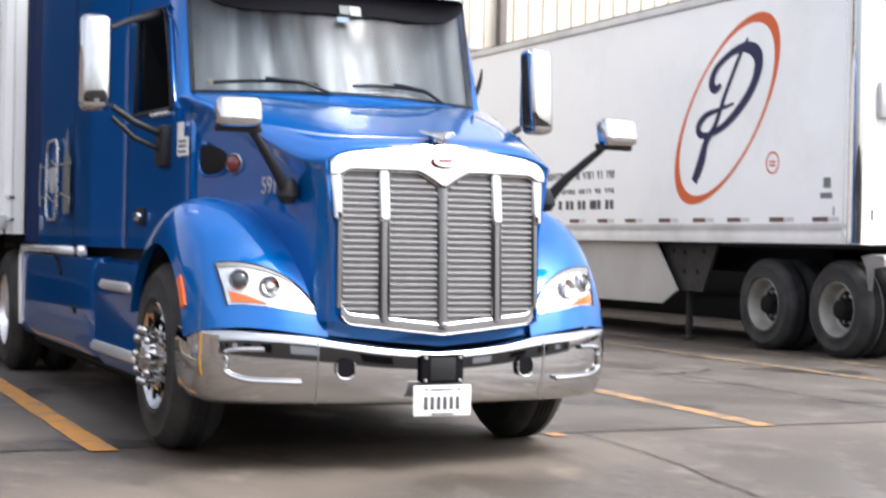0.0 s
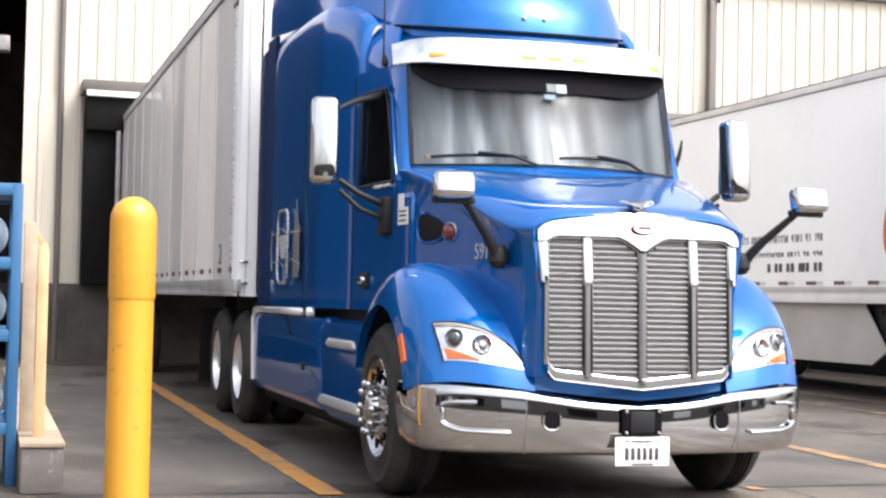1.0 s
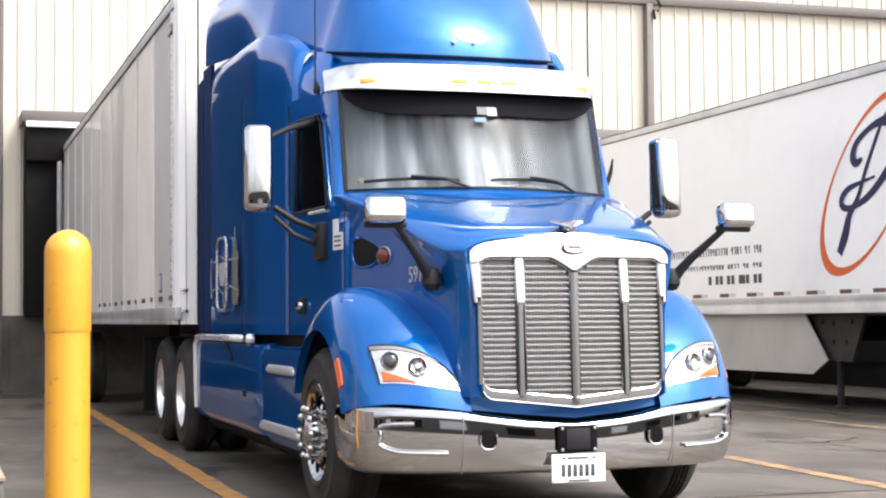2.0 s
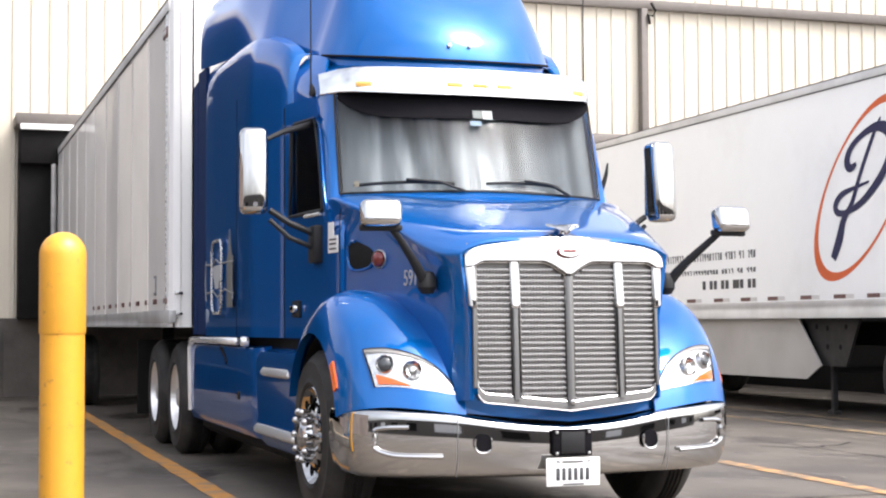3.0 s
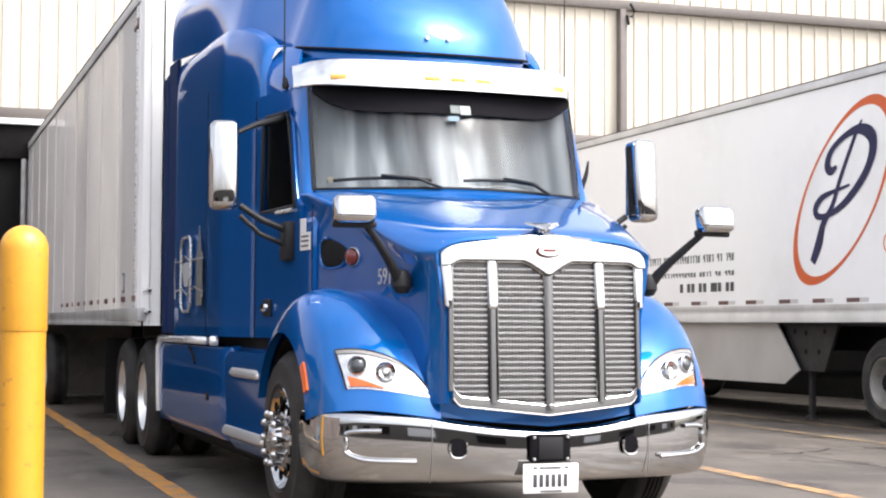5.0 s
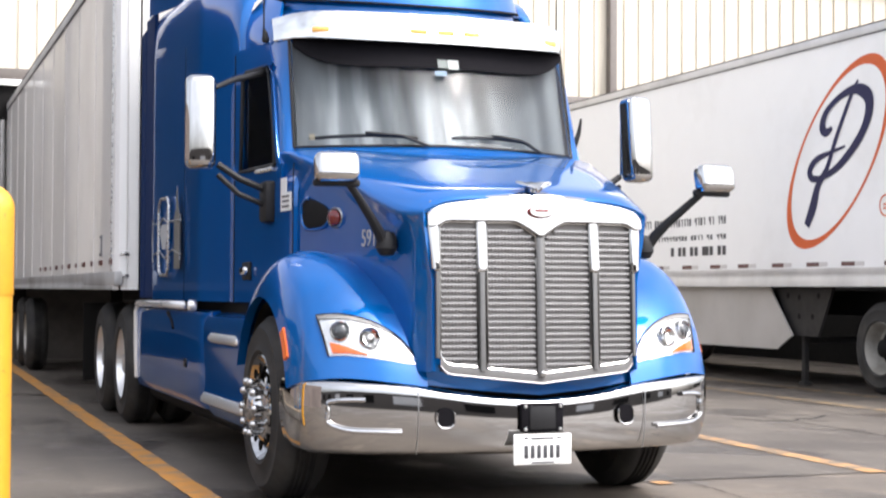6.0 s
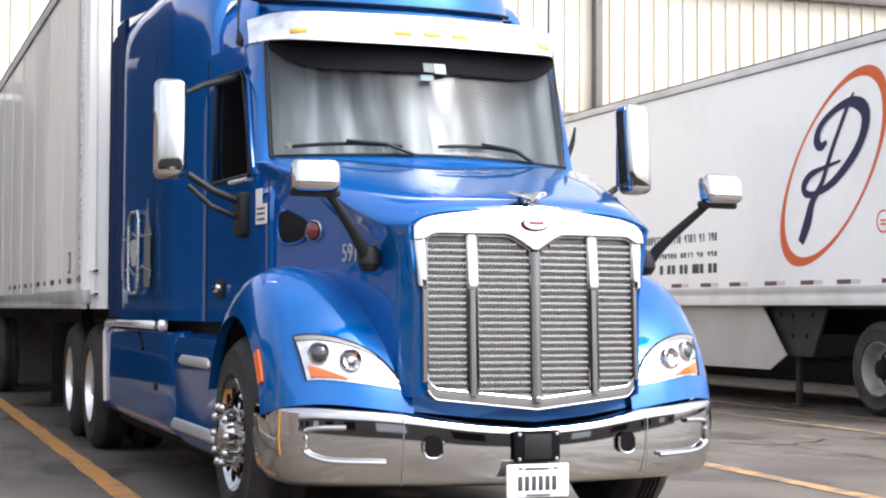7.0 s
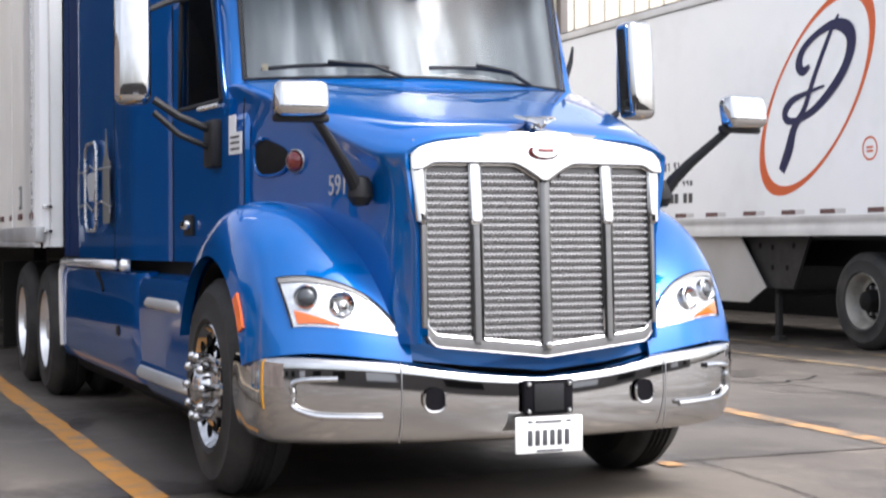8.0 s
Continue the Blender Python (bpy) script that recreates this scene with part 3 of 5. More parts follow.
# ---------------------------------------------------------------- the blue tractor
truck = thing("semi_truck", "glossy blue sleeper-cab semi truck with chrome grille and bumper, parked", "truck")


HOOD = ((0.05, 0.592, 1.598), (0.09, 0.612, 1.63), (0.2, 0.645, 1.672), (0.45, 0.69, 1.735), (0.8, 0.75, 1.822), (1.15, 0.82, 1.90), (1.45, 0.88, 1.955), (1.62, 0.91, 1.965))


# the crease between the hood's top and its flanks: station, half-width, height
CREASE = ((0.05, 0.60, 1.53), (0.09, 0.625, 1.532), (0.2, 0.685, 1.542), (0.45, 0.742, 1.622), (0.8, 0.79, 1.744), (1.15, 0.862, 1.838), (1.45, 0.922, 1.918), (1.62, 0.938, 1.93))


def hood_section(y, w, zt, xc, zc, low):
    """A softly crowned top that rolls over to the crease, and a flank set in below it."""
    half = [(xc * c, zt - (zt - zc) * (0.12 * c**2 + 0.88 * c**6)) for c in (0.0, 0.2, 0.4, 0.55, 0.68, 0.78, 0.86, 0.92, 0.965, 1.0)]
    half += [(xc + 0.005, zc - 0.012), (xc + 0.003, zc - 0.030), (0.4 * xc + 0.6 * 1.025 * w, zc - 0.075), (1.03 * w, zc - 0.15), (1.045 * w, zc - 0.35), (1.05 * w, low)]
    tuck = 0.10 * (1 - max(0, min(1, (y - 0.08) / 0.55)))
    half = [(x * (1 - tuck * min(1, max(0, (zt - 0.12 - z) / 0.3))), z) for x, z in half]
    return [(-x, y, z) for x, z in half[::-1]] + [(x, y, z) for x, z in half[1:]]


rows = []
for p, q in zip(smooth_line(HOOD, 40), smooth_line(CREASE, 40)):
    rows.append(hood_section(p.x, p.y, p.z, q.y, q.z, 0.74))
part("hood", grid(rows, 0.02), BLUE, truck, "glossy blue sloping hood", smooth=80)
# Unseen slab, added to block light and deepen the shadow under the truck.
part("belly_pan", box(-1.0, 1.0, 0.9, 5.6, 0.27, 0.36), DARK, truck)
part("engine_bay", box(-0.6, 0.6, 0.3, 1.7, 0.45, 1.5), DARK, truck)
part("front_skirt", slab([(-0.66, 0.20, 0.682), (-0.3, 0.055, 0.645), (0, 0.005, 0.622), (0.3, 0.055, 0.645), (0.66, 0.20, 0.682), (0.66, 0.20, 0.80), (0.53, 0.05, 0.81), (0.45, 0.035, 0.775), (0, 0.012, 0.725), (-0.45, 0.035, 0.775), (-0.53, 0.05, 0.81), (-0.66, 0.20, 0.80)], (0, 0.3, 0)), BLUE, truck)
# Near-black slab fills the bumper gap in place of its shade.
part("bumper_gap", slab([(-0.95, 0.26, 0.6), (0, 0.10, 0.52), (0.95, 0.26, 0.6), (0.95, 0.26, 0.74), (0, 0.10, 0.68), (-0.95, 0.26, 0.74)], (0, 0.25, 0)), DARK, truck)


# fenders
def fender_point(a, v):
    """a: angle along the wheel arch in degrees; v: 0 at the hood to 1 at the arch's lip, on the +x side."""
    c, s = math.cos(radians(a)), math.sin(radians(a))
    inner = Vector((0.555, 0.98 - 0.90 * c, 0.47 + 0.80 * s))
    mid = Vector((0.78, 0.98 - 0.86 * c, 0.49 + 0.84 * s))
    crown = Vector((0.95, 0.98 - 0.78 * c, 0.50 + 0.85 * s))
    edge = Vector((1.085, 1.01 - 0.72 * c, 0.50 + 0.80 * s))
    side = Vector((1.15, 1.05 - 0.66 * c, 0.50 + 0.70 * s))
    lip = Vector((1.18, 1.07 - 0.61 * c, 0.50 + 0.60 * s))
    return smooth_line((inner, mid, crown, edge, side, lip), 1001)[round(v * 1000)]


FV = [k / 20 for k in range(21)]
FEND = {}
for a in [14 + k * (146 / 40) for k in range(41)]:
    c, s_ = math.cos(radians(a)), math.sin(radians(a))
    FEND[a] = [fender_point(a, v) for v in FV]
for s in SIDES:
    rows = []
    for a, row in FEND.items():
        tuck = row[-1] - Vector((0.05, 0, -0.005))
        rows.append([(s * p.x, p.y, p.z) for p in row + [tuck]])
    part("fender", grid(rows, 0.012), BLUE, truck, "blue wheel-arch fender flowing into the hood")
    # dark liner of the arch
    part("arch_liner", grid([[(s * x, 1.08 - 0.58 * math.cos(radians(a)), 0.5 + 0.58 * math.sin(radians(a))) for x in (0.62, 1.12)] for a in range(0, 181, 10)]), DARK, truck)
    # side marker
    part("turn_signal", grid([[(s * (p.x + 0.012), p.y, p.z) for p in (fender_point(a, v) for v in (0.86, 0.89, 0.92, 0.95))] for a in (27, 29, 32, 35, 38, 41, 42)], 0.012), AMBER, truck, "amber side turn signal")

    # headlight: a lens on the fender's front, with a bowl behind
    def lamp_point(u, v, off):
        """u: 0 inner end to 1 outer end; v: 0 lower to 1 upper rim."""
        vv = 0.035 + (0.445 + 0.045 * v) * u
        low, high = 21.4 + 0.4 * u, 23.6 + 11.6 * (1 - (1 - u) ** 6) + 2.8 * u
        p = fender_point(low + (high - low) * v, vv)
        q = fender_point(low + (high - low) * v, min(1, vv + 0.02))
        r_ = fender_point(low + (high - low) * v + 1, vv)
        nrm = (q - p).cross(r_ - p).normalized()
        nrm = nrm if nrm.y < 0 else -nrm
        p = p + nrm * off
        return (s * p.x, p.y, p.z)

    lamp = new("headlight")
    lamp.parent = truck
    tagged(lamp, "clear headlight with projector bulb and amber strip")
    us = [k / 16 for k in range(17)]
    part("bowl", grid([[lamp_point(u, v, 0.004) for u in us] for v in (0, 0.25, 0.5, 0.75, 1)], 0.003), LAMPBOWL, lamp, "bright silvered headlight bowl")
    part("rim", tube([lamp_point(u, 1, 0.008) for u in us] + [lamp_point(1, v, 0.008) for v in (0.85, 0.6, 0.3, 0.0)], 0.005, 8), BLACK, lamp)
    part("brow", grid([[lamp_point(u, v, 0.01) for u in us[3:]] for v in (0.88, 0.93, 0.985)], 0.003), GREYRIM, lamp, "grey band along the upper rim")
    part("amber_strip", grid([[lamp_point(u, 0.05 + v * (u - 0.46), 0.012) for u in us[8:16]] for v in (0.0, 0.16, 0.34, 0.52)], 0.004), AMBER, lamp, "amber indicator strip")
    for u, v, rad, dark in ((0.77, 0.56, 0.046, True), (0.43, 0.50, 0.050, False)):
        c = Vector(lamp_point(u, v, 0.004))
        turn = Matrix.Translation(c) @ pose(0, 0, 0, -12, 0, s * 22)
        shroud = part("reflector", spin([(0.0, rad * 1.12), (-0.024, rad * 1.1), (-0.028, rad), (-0.020, rad * 0.84), (-0.009, rad * 0.5), (-0.004, rad * 0.2), (-0.004, 0.0)], "y", 9 if not dark else 28), CHROME, lamp, "bright faceted dish", smooth=20)
        shroud.matrix_basis = turn
        bulb = bmesh.new()
        bmesh.ops.create_uvsphere(bulb, u_segments=20, v_segments=12, radius=rad * (0.78 if dark else 0.3))
        ob = part("projector_bulb", bulb, LAMPDARK if dark else SATIN, lamp, "dark projector lens" if dark else "")
        ob.matrix_basis = turn @ Matrix.Translation((0, -0.016, 0)) @ Matrix.Diagonal((1, 0.4, 1, 1))
    part("lens", glaze(grid([[lamp_point(u, v, 0.035 * math.sin(math.pi * min(max(v, 0.02), 0.98)) ** 0.5 * min(1, 6 * u + 0.2, 6 * (1 - u) + 0.2) + 0.006) for u in us] for v in (0, 0.1, 0.3, 0.5, 0.7, 0.9, 1)], 0.002), (0, -1, 0.2)), (LAMPGLASS, CLEAR), lamp, "clear lens").visible_shadow = False

# bumper
BUMP = smooth_line(((0, -0.005, 0.602), (0.3, 0.02, 0.625), (0.6, 0.075, 0.668), (0.85, 0.15, 0.69), (1.03, 0.25, 0.70), (1.13, 0.36, 0.705), (1.165, 0.52, 0.705), (1.165, 0.68, 0.70)), 40)
plan = [Vector((-p.x, p.y, p.z)) for p in BUMP[:0:-1]] + BUMP
rows = []
for k, p in enumerate(plan):
    q0, q1 = plan[max(k - 1, 0)], plan[min(k + 1, len(plan) - 1)]
    n = Vector((q1.y - q0.y, -(q1.x - q0.x), 0)).normalized()
    zb = 0.325
    prof = [(0.10, 1.0), (0.06, 1.0), (0.034, 0.990), (0.024, 0.980), (0.016, 0.96), (0.009, 0.93), (0.0056, 0.90), (0.0041, 0.86), (0.0026, 0.80), (0.0015, 0.74), (0.0007, 0.68), (0.0002, 0.64), (0.0, 0.60), (0.001, 0.51), (0.005, 0.41), (0.012, 0.30), (0.024, 0.18), (0.040, 0.08), (0.064, 0.02), (0.095, 0.0), (0.13, 0.0)]
    rows.append([(p.x - n.x * d, p.y - n.y * d, zb + (p.z - zb) * h) for d, h in prof])
bumper = part("bumper", grid(rows, 0.006), CHROME, truck, "polished chrome wrap bumper", smooth=60)
for s in SIDES:
    part("bumper_seam", tube([(s * 0.615, 0.071 + d, z) for z, d in ((0.335, 0.035), (0.4, 0.012), (0.52, 0.0), (0.62, 0.0), (0.665, 0.02))], 0.0022, 6), STEEL, bumper)
    # tow eye: a round-cornered black disc paints the hole's shade, with a bright rim
    hole = [(s * 0.487 + 0.046 * math.copysign(abs(math.cos(a)) ** 0.8, math.cos(a)), 0, 0.515 + 0.05 * math.copysign(abs(math.sin(a)) ** 0.8, math.sin(a))) for a in [2 * math.pi * k / 28 for k in range(28)]]

    def on_bumper(x, z, off):
        return (x, 0.02 + 0.115 * max(0, abs(x) - 0.3) + 0.07 * max(0, abs(x) - 0.6) - off, z)

    rim = [on_bumper(x, z, 0.012) for x, _, z in hole]
    part("tow_hole", slab([on_bumper(x, z, 0.010) for x, _, z in hole], (0, 0.004, 0)), FLATBLACK, bumper, "black disc standing in for the shaded tow hole")
    part("tow_hole_rim", tube(rim[12:] + rim[:3], 0.006, 8), CHROME, bumper)
    # pressed recess near the bumper's end
    def end_point(x, z, off):
        best = min(BUMP, key=lambda p: abs(p.x - x) + (10 if p.y > 0.5 else 0))
        i = BUMP.index(best)
        n = Vector((BUMP[min(i + 1, 39)].y - BUMP[i - 1].y, -(BUMP[min(i + 1, 39)].x - BUMP[i - 1].x), 0)).normalized()
        return (s * (best.x + n.x * off), best.y + n.y * off, z)

    fog = [end_point(x, z, 0.007) for x, z in ((0.70, 0.445), (0.80, 0.447), (0.9, 0.45), (0.98, 0.46), (1.02, 0.49), (1.03, 0.54), (1.01, 0.585), (0.95, 0.60), (0.85, 0.603))]
    part("pressed_edge", tube(smooth_line(fog, 40), 0.012, 8), CHROME, bumper)

plate = new("license_plate")
plate.parent = truck
tagged(plate, "white license plate in a chrome-edged frame below a black bracket")
part("backing", box(-0.155, 0.155, -0.035, -0.022, 0.280, 0.432, 0.006), PAPER, plate)
part("top_bar", box(-0.065, 0.055, -0.0385, -0.034, 0.407, 0.416), INK, plate)
for x in (-0.088, 0.088):
    part("screw", box(x - 0.012, x + 0.012, -0.0385, -0.034, 0.408, 0.417, 0.002), INK, plate)
part("bottom_bar", box(-0.06, 0.06, -0.0385, -0.034, 0.287, 0.295), INK, plate)
for k in range(6):
    part("character_bar", box(-0.100 + 0.034 * k, -0.100 + 0.034 * k + 0.021, -0.038, -0.034, 0.312, 0.378, 0.003), INK, plate)
bracket = part("plate_bracket", box(-0.115, 0.115, -0.032, -0.002, 0.44, 0.585, 0.012), FLATBLACK, truck, "black plastic bracket with bright bolts")
part("bracket_recess", box(-0.07, 0.07, -0.036, -0.03, 0.455, 0.57, 0.006), BLACK, bracket)
for x in (-0.093, 0.093):
    for z in (0.455, 0.568):
        part("bolt", spin([(-0.032, 0.009), (-0.040, 0.008), (-0.042, 0.0)], "y", 12, (x, 0, z)), ALU, bracket)


# grille: a shallow vee of four mesh panels in a chrome surround
def gy(x, z):
    return -0.005 + 0.045 * abs(x) + 0.05 * abs(x) ** 2 + 0.045 * (z - 0.75)


def gpt(x, z, off=0.0):
    return (x, gy(x, z) - off, z)


def gtop(x):
    ax = abs(x)
    return 1.484 - 0.03 * max(0, min(1, (ax - 0.47) / 0.06)) ** 2 if ax > 0.30 else 1.484 - 0.083 * max(0, 1 - ax / 0.14) ** 1.3


def gbot(x):
    return 0.716 + 0.105 * abs(x) + (0.05 * max(0, (abs(x) - 0.47) / 0.055) ** 2)


def outer_top(x):
    return 1.618 - 0.042 * (abs(x) / 0.58) ** 2.2 - 0.028 * max(0, (abs(x) - 0.55) / 0.026) ** 2.2


xs = [-0.576 + 1.152 * k / 60 for k in range(61)]


def lean(z):
    """The broad upper part of the trims stands proud at its foot and leans back."""
    return 0.010 * max(0, min(1, (z - 1.232) / 0.012)) - 0.085 * max(0, z - 1.245)


def trim_width(z):
    """The side trim is a broad flat up to the shoulder, and a thin bead below it."""
    return 0.020 + 0.020 * max(0, min(1, (z - 1.232) / 0.012)) + 0.020 * max(0, min(1, (z - 1.25) / 0.22))


grille = part("grille_surround", grid([[gpt(x, outer_top(x) + d * (outer_top(x) - gtop(x)), o) for x in xs] for d, o in ((0.12, -0.09), (0.10, -0.06), (0.0, -0.015), (-0.25, 0.010), (-0.5, 0.0205), (-0.75, 0.0275), (-0.96, 0.0325), (-0.985, 0.032), (-1.0, 0.022), (-1.005, -0.03))]), CHROME, truck, "wide chrome grille surround with a crowned top")
part("lower_trim", grid([[gpt(x, gbot(x) + dz, o) for x in xs[3:-3]] for dz, o in ((0.006, -0.012), (0.005, 0.010), (0.0, 0.0115), (-0.034, 0.009), (-0.038, 0.004), (-0.040, -0.03))]), LIP, grille, "dull grey lower grille lip")
part("lip_bead", tube([gpt(x, gbot(x) - 0.036, 0.010) for x in xs[3:-3]], 0.0045, 8), CHROME, grille)
for s in SIDES:
    for zs, metal in (((0.81, 0.95, 1.1, 1.2, 1.231), TRIM), ((1.2325, 1.245, 1.3, 1.36, 1.42, 1.47, 1.51), CHROME)):
        part("side_trim", grid([[gpt(s * (0.521 + d * trim_width(z)), z, o + (lean(z) if o > 0 else 0)) for z in zs] for d, o in ((0, -0.03), (0.0, 0.014), (0.06, 0.018), (0.14, 0.020), (0.80, 0.0195), (0.92, 0.016), (1.0, 0.006), (1.01, -0.02), (1.0, -0.08))]), metal, grille)
    for z0, z1, n, metal in ((0.745, 1.231, 12, TRIM), (1.2325, 1.49, 40, CHROME)):
        part("outer_divider", grid([[gpt(s * (0.305 + d * (0.8 + 0.55 * max(0, min(1, (z - 1.225) / 0.03)))), z, o + (lean(z) if o > 0 else 0)) for z in [z0 + (z1 - z0) * k / n for k in range(n + 1)]] for d, o in ((-0.018, -0.03), (-0.018, 0.014), (-0.0165, 0.018), (-0.013, 0.020), (-0.012, 0.0202), (0.012, 0.0202), (0.013, 0.020), (0.0165, 0.018), (0.018, 0.014), (0.018, -0.03))]), metal, grille)
part("centre_divider", grid([[gpt(d, z, o) for z in [0.712 + (1.405 - 0.712) * k / 10 for k in range(11)]] for d, o in ((-0.021, -0.03), (-0.021, 0.014), (-0.019, 0.018), (-0.016, 0.0195), (-0.015, 0.02), (-0.001, 0.024), (0.001, 0.024), (0.015, 0.02), (0.016, 0.0195), (0.019, 0.018), (0.021, 0.014), (0.021, -0.03))]), TRIM, grille)
for s in SIDES:
    shell = [[(s * (max(0.508, 0.513 + trim_width(z)) + x), gy(0.555, z) + d, z) for x, d in ((0.0, 0.03), (0.006, 0.004), (0.012, 0.001), (0.022, 0.008), (0.035, 0.03), (0.043, 0.07), (0.043, 0.14))] for z in (0.745, 0.80, 0.95, 1.1, 1.2, 1.231, 1.245, 1.3, 1.4, 1.48, 1.53)]
    part("nose_shell", grid(shell, 0.006), BLUE, truck, "blue nose shell beside the grille", smooth=60)
part("bottom_knob", spin([(-0.045, 0.0), (-0.04, 0.014), (-0.015, 0.016)], "y", 14, (0, 0, 0.728)), CHROME, grille)
part("radiator", grid([[gpt(x, z, -0.06) for x in (-0.5, -0.25, 0, 0.25, 0.5)] for z in (0.74, 1.47)]), DARK, truck, "dark radiator behind the grille")


def mesh_panel(x0, x1):
    """Rows of wavy pressed ribbons, one above another, each folded to a bright ridge over a darker slope."""
    bm = bmesh.new()
    n = round((x1 - x0) / 0.0088)
    for row in range(26):
        z = 0.742 + 0.0302 * row
        rings = [[] for _ in range(5)]
        for k in range(n + 1):
            x = x0 + (x1 - x0) * k / n
            wave = 0.0032 * (1 if k % 2 else -1)
            if not gbot(x) + 0.012 < z < gtop(x) - 0.018:
                if rings[0]:
                    break
                continue
            for ring, (dz, off) in zip(rings, ((-0.0135, -0.010), (-0.006, -0.004), (0.0, 0.005), (0.0055, 0.0045), (0.0105, -0.006))):
                ring.append(bm.verts.new(gpt(x, z + dz + wave, off)))
        for p, q in zip(rings, rings[1:]):
            for k in range(len(p) - 1):
                bm.faces.new([p[k], p[k + 1], q[k + 1], q[k]])
    return bm


for x0, x1 in ((-0.518, -0.327), (-0.279, -0.022), (0.022, 0.279), (0.327, 0.518)):
    part("grille_panel", mesh_panel(x0, x1), MESH, grille, "silver grille panel of wavy pressed mesh", smooth=0)
    part("panel_back", grid([[gpt(x0 + (x1 - x0) * k / 12, gbot(x0 + (x1 - x0) * k / 12) + 0.008 + (gtop(x0 + (x1 - x0) * k / 12) - gbot(x0 + (x1 - x0) * k / 12) - 0.016) * t, -0.012) for k in range(13)] for t in (0, 0.5, 1)], 0.002), GRILLEBACK, grille, smooth=0)
    a, b = min(x0, x1), max(x0, x1)
    loop = [gpt(a + 0.012, gtop(a + 0.012) - 0.004, 0.008)] + [gpt(a + (b - a) * k / 10, gtop(a + (b - a) * k / 10) - 0.006, 0.008) for k in range(11)] + [gpt(b, z, 0.008) for z in (1.3, 1.1, 0.9, gbot(b) + 0.05)] + [gpt(b + (a - b) * k / 10, gbot(b + (a - b) * k / 10) + 0.012, 0.008) for k in range(11)] + [gpt(a, z, 0.008) for z in (gbot(a) + 0.05, 0.9, 1.1, 1.3, gtop(a) - 0.02)]
    part("panel_rim", tube(loop + loop[:1], 0.0055, 6), CHROME, grille)
badge_at = pose(0, 0.027, 1.530, -10)
badge = part("nose_badge", spin([(-0.034, 0.0), (-0.034, 0.052), (-0.02, 0.066), (0.0, 0.07)], "y", 40), RED, grille, "red oval badge with a pale centre")
badge.matrix_basis = badge_at @ Matrix.Diagonal((1.05, 1.0, 0.50, 1))
field = part("badge_field", spin([(-0.0375, 0.0), (-0.037, 0.055), (-0.033, 0.057)], "y", 40), PAPER, grille)
field.matrix_basis = badge_at @ Matrix.Diagonal((1.05, 1.0, 0.48, 1))
bar = part("badge_bar", box(-0.036, 0.036, -0.041, -0.036, -0.004, 0.011, 0.003), RED, grille)
bar.matrix_basis = badge_at
orn = part("hood_ornament", grid([[(sx * w * 0.095, 0.045 + 0.15 * t - 0.02 * abs(sx), 1.632 + 0.03 * math.sin(math.pi * t) * (1 - 0.5 * abs(sx)) + 0.018 * abs(sx) ** 2 + 0.035 * t) for sx in (-1, -0.7, -0.35, 0, 0.35, 0.7, 1)] for t, w in ((0, 0.22), (0.15, 0.5), (0.35, 0.95), (0.55, 1.0), (0.75, 0.6), (1, 0.12))], 0.01), CHROME, truck, "chrome winged hood ornament", smooth=60)
part("ornament_stem", tube([(0, 0.10, 1.60), (0, 0.11, 1.65)], 0.014, 10), CHROME, orn)

# cowl, cab shell
CABX = 0.965


def ws_bottom(u):
    return Vector((u * 0.87, 1.57 - 0.30 * (1 - u * u), 1.965 - 0.01 * abs(u)))


def ws_top(u):
    return Vector((u * 0.865, 1.74 - 0.22 * (1 - u * u), 2.60))


us = [-1 + 2 * k / 24 for k in range(25)]


def hood_height(x, y):
    for p, q, e, f in zip(HOOD, HOOD[1:], CREASE, CREASE[1:]):
        if p[0] <= y <= q[0] or q is HOOD[-1]:
            t = min(1, (y - p[0]) / (q[0] - p[0]))
            w, zt = p[1] + (q[1] - p[1]) * t, p[2] + (q[2] - p[2]) * t
            half = [(v[0], v[2]) for v in hood_section(y, w, zt, e[1] + (f[1] - e[1]) * t, e[2] + (f[2] - e[2]) * t, 0.74) if v[0] >= 0]
            for (x0, z0), (x1, z1) in zip(half, half[1:]):
                if x0 <= abs(x) <= x1:
                    return z0 + (z1 - z0) * (abs(x) - x0) / (x1 - x0)
            return half[8][1]


rows = [[], [], [], []]
for u in us:
    p = ws_bottom(u)
    zh = min(hood_height(0.97 * p.x, p.y - 0.10), p.z - 0.01)
    rows[0].append((0.97 * p.x, p.y - 0.11, zh - 0.012))
    rows[1].append((0.985 * p.x, p.y - 0.05, zh + 0.35 * (p.z - zh)))
    rows[2].append((p.x, p.y - 0.004, p.z - 0.004))
    rows[3].append((p.x, p.y + 0.03, p.z + 0.002))
part("cowl", grid(rows, 0.006), BLUE, truck, "blue cowl under the windshield", smooth=60)
glass = part("windshield", glaze(grid([[tuple(ws_bottom(u).lerp(ws_top(u), t)) for u in us] for t in (0, 0.25, 0.5, 0.75, 1)], 0.006), (0, -1, 0.2)), (SCREEN, CLEAR), truck, "one-piece curved windshield")
glass.visible_shadow = False
rim = [tuple(ws_bottom(u)) for u in us] + [tuple(ws_bottom(1).lerp(ws_top(1), t)) for t in (0.25, 0.5, 0.75)] + [tuple(ws_top(u)) for u in us[::-1]] + [tuple(ws_top(-1).lerp(ws_bottom(-1), t)) for t in (0.25, 0.5, 0.75, 1)]
part("windshield_seal", tube(rim, 0.010, 8), BLACK, truck)
rnd = random.Random(5)
rows = []
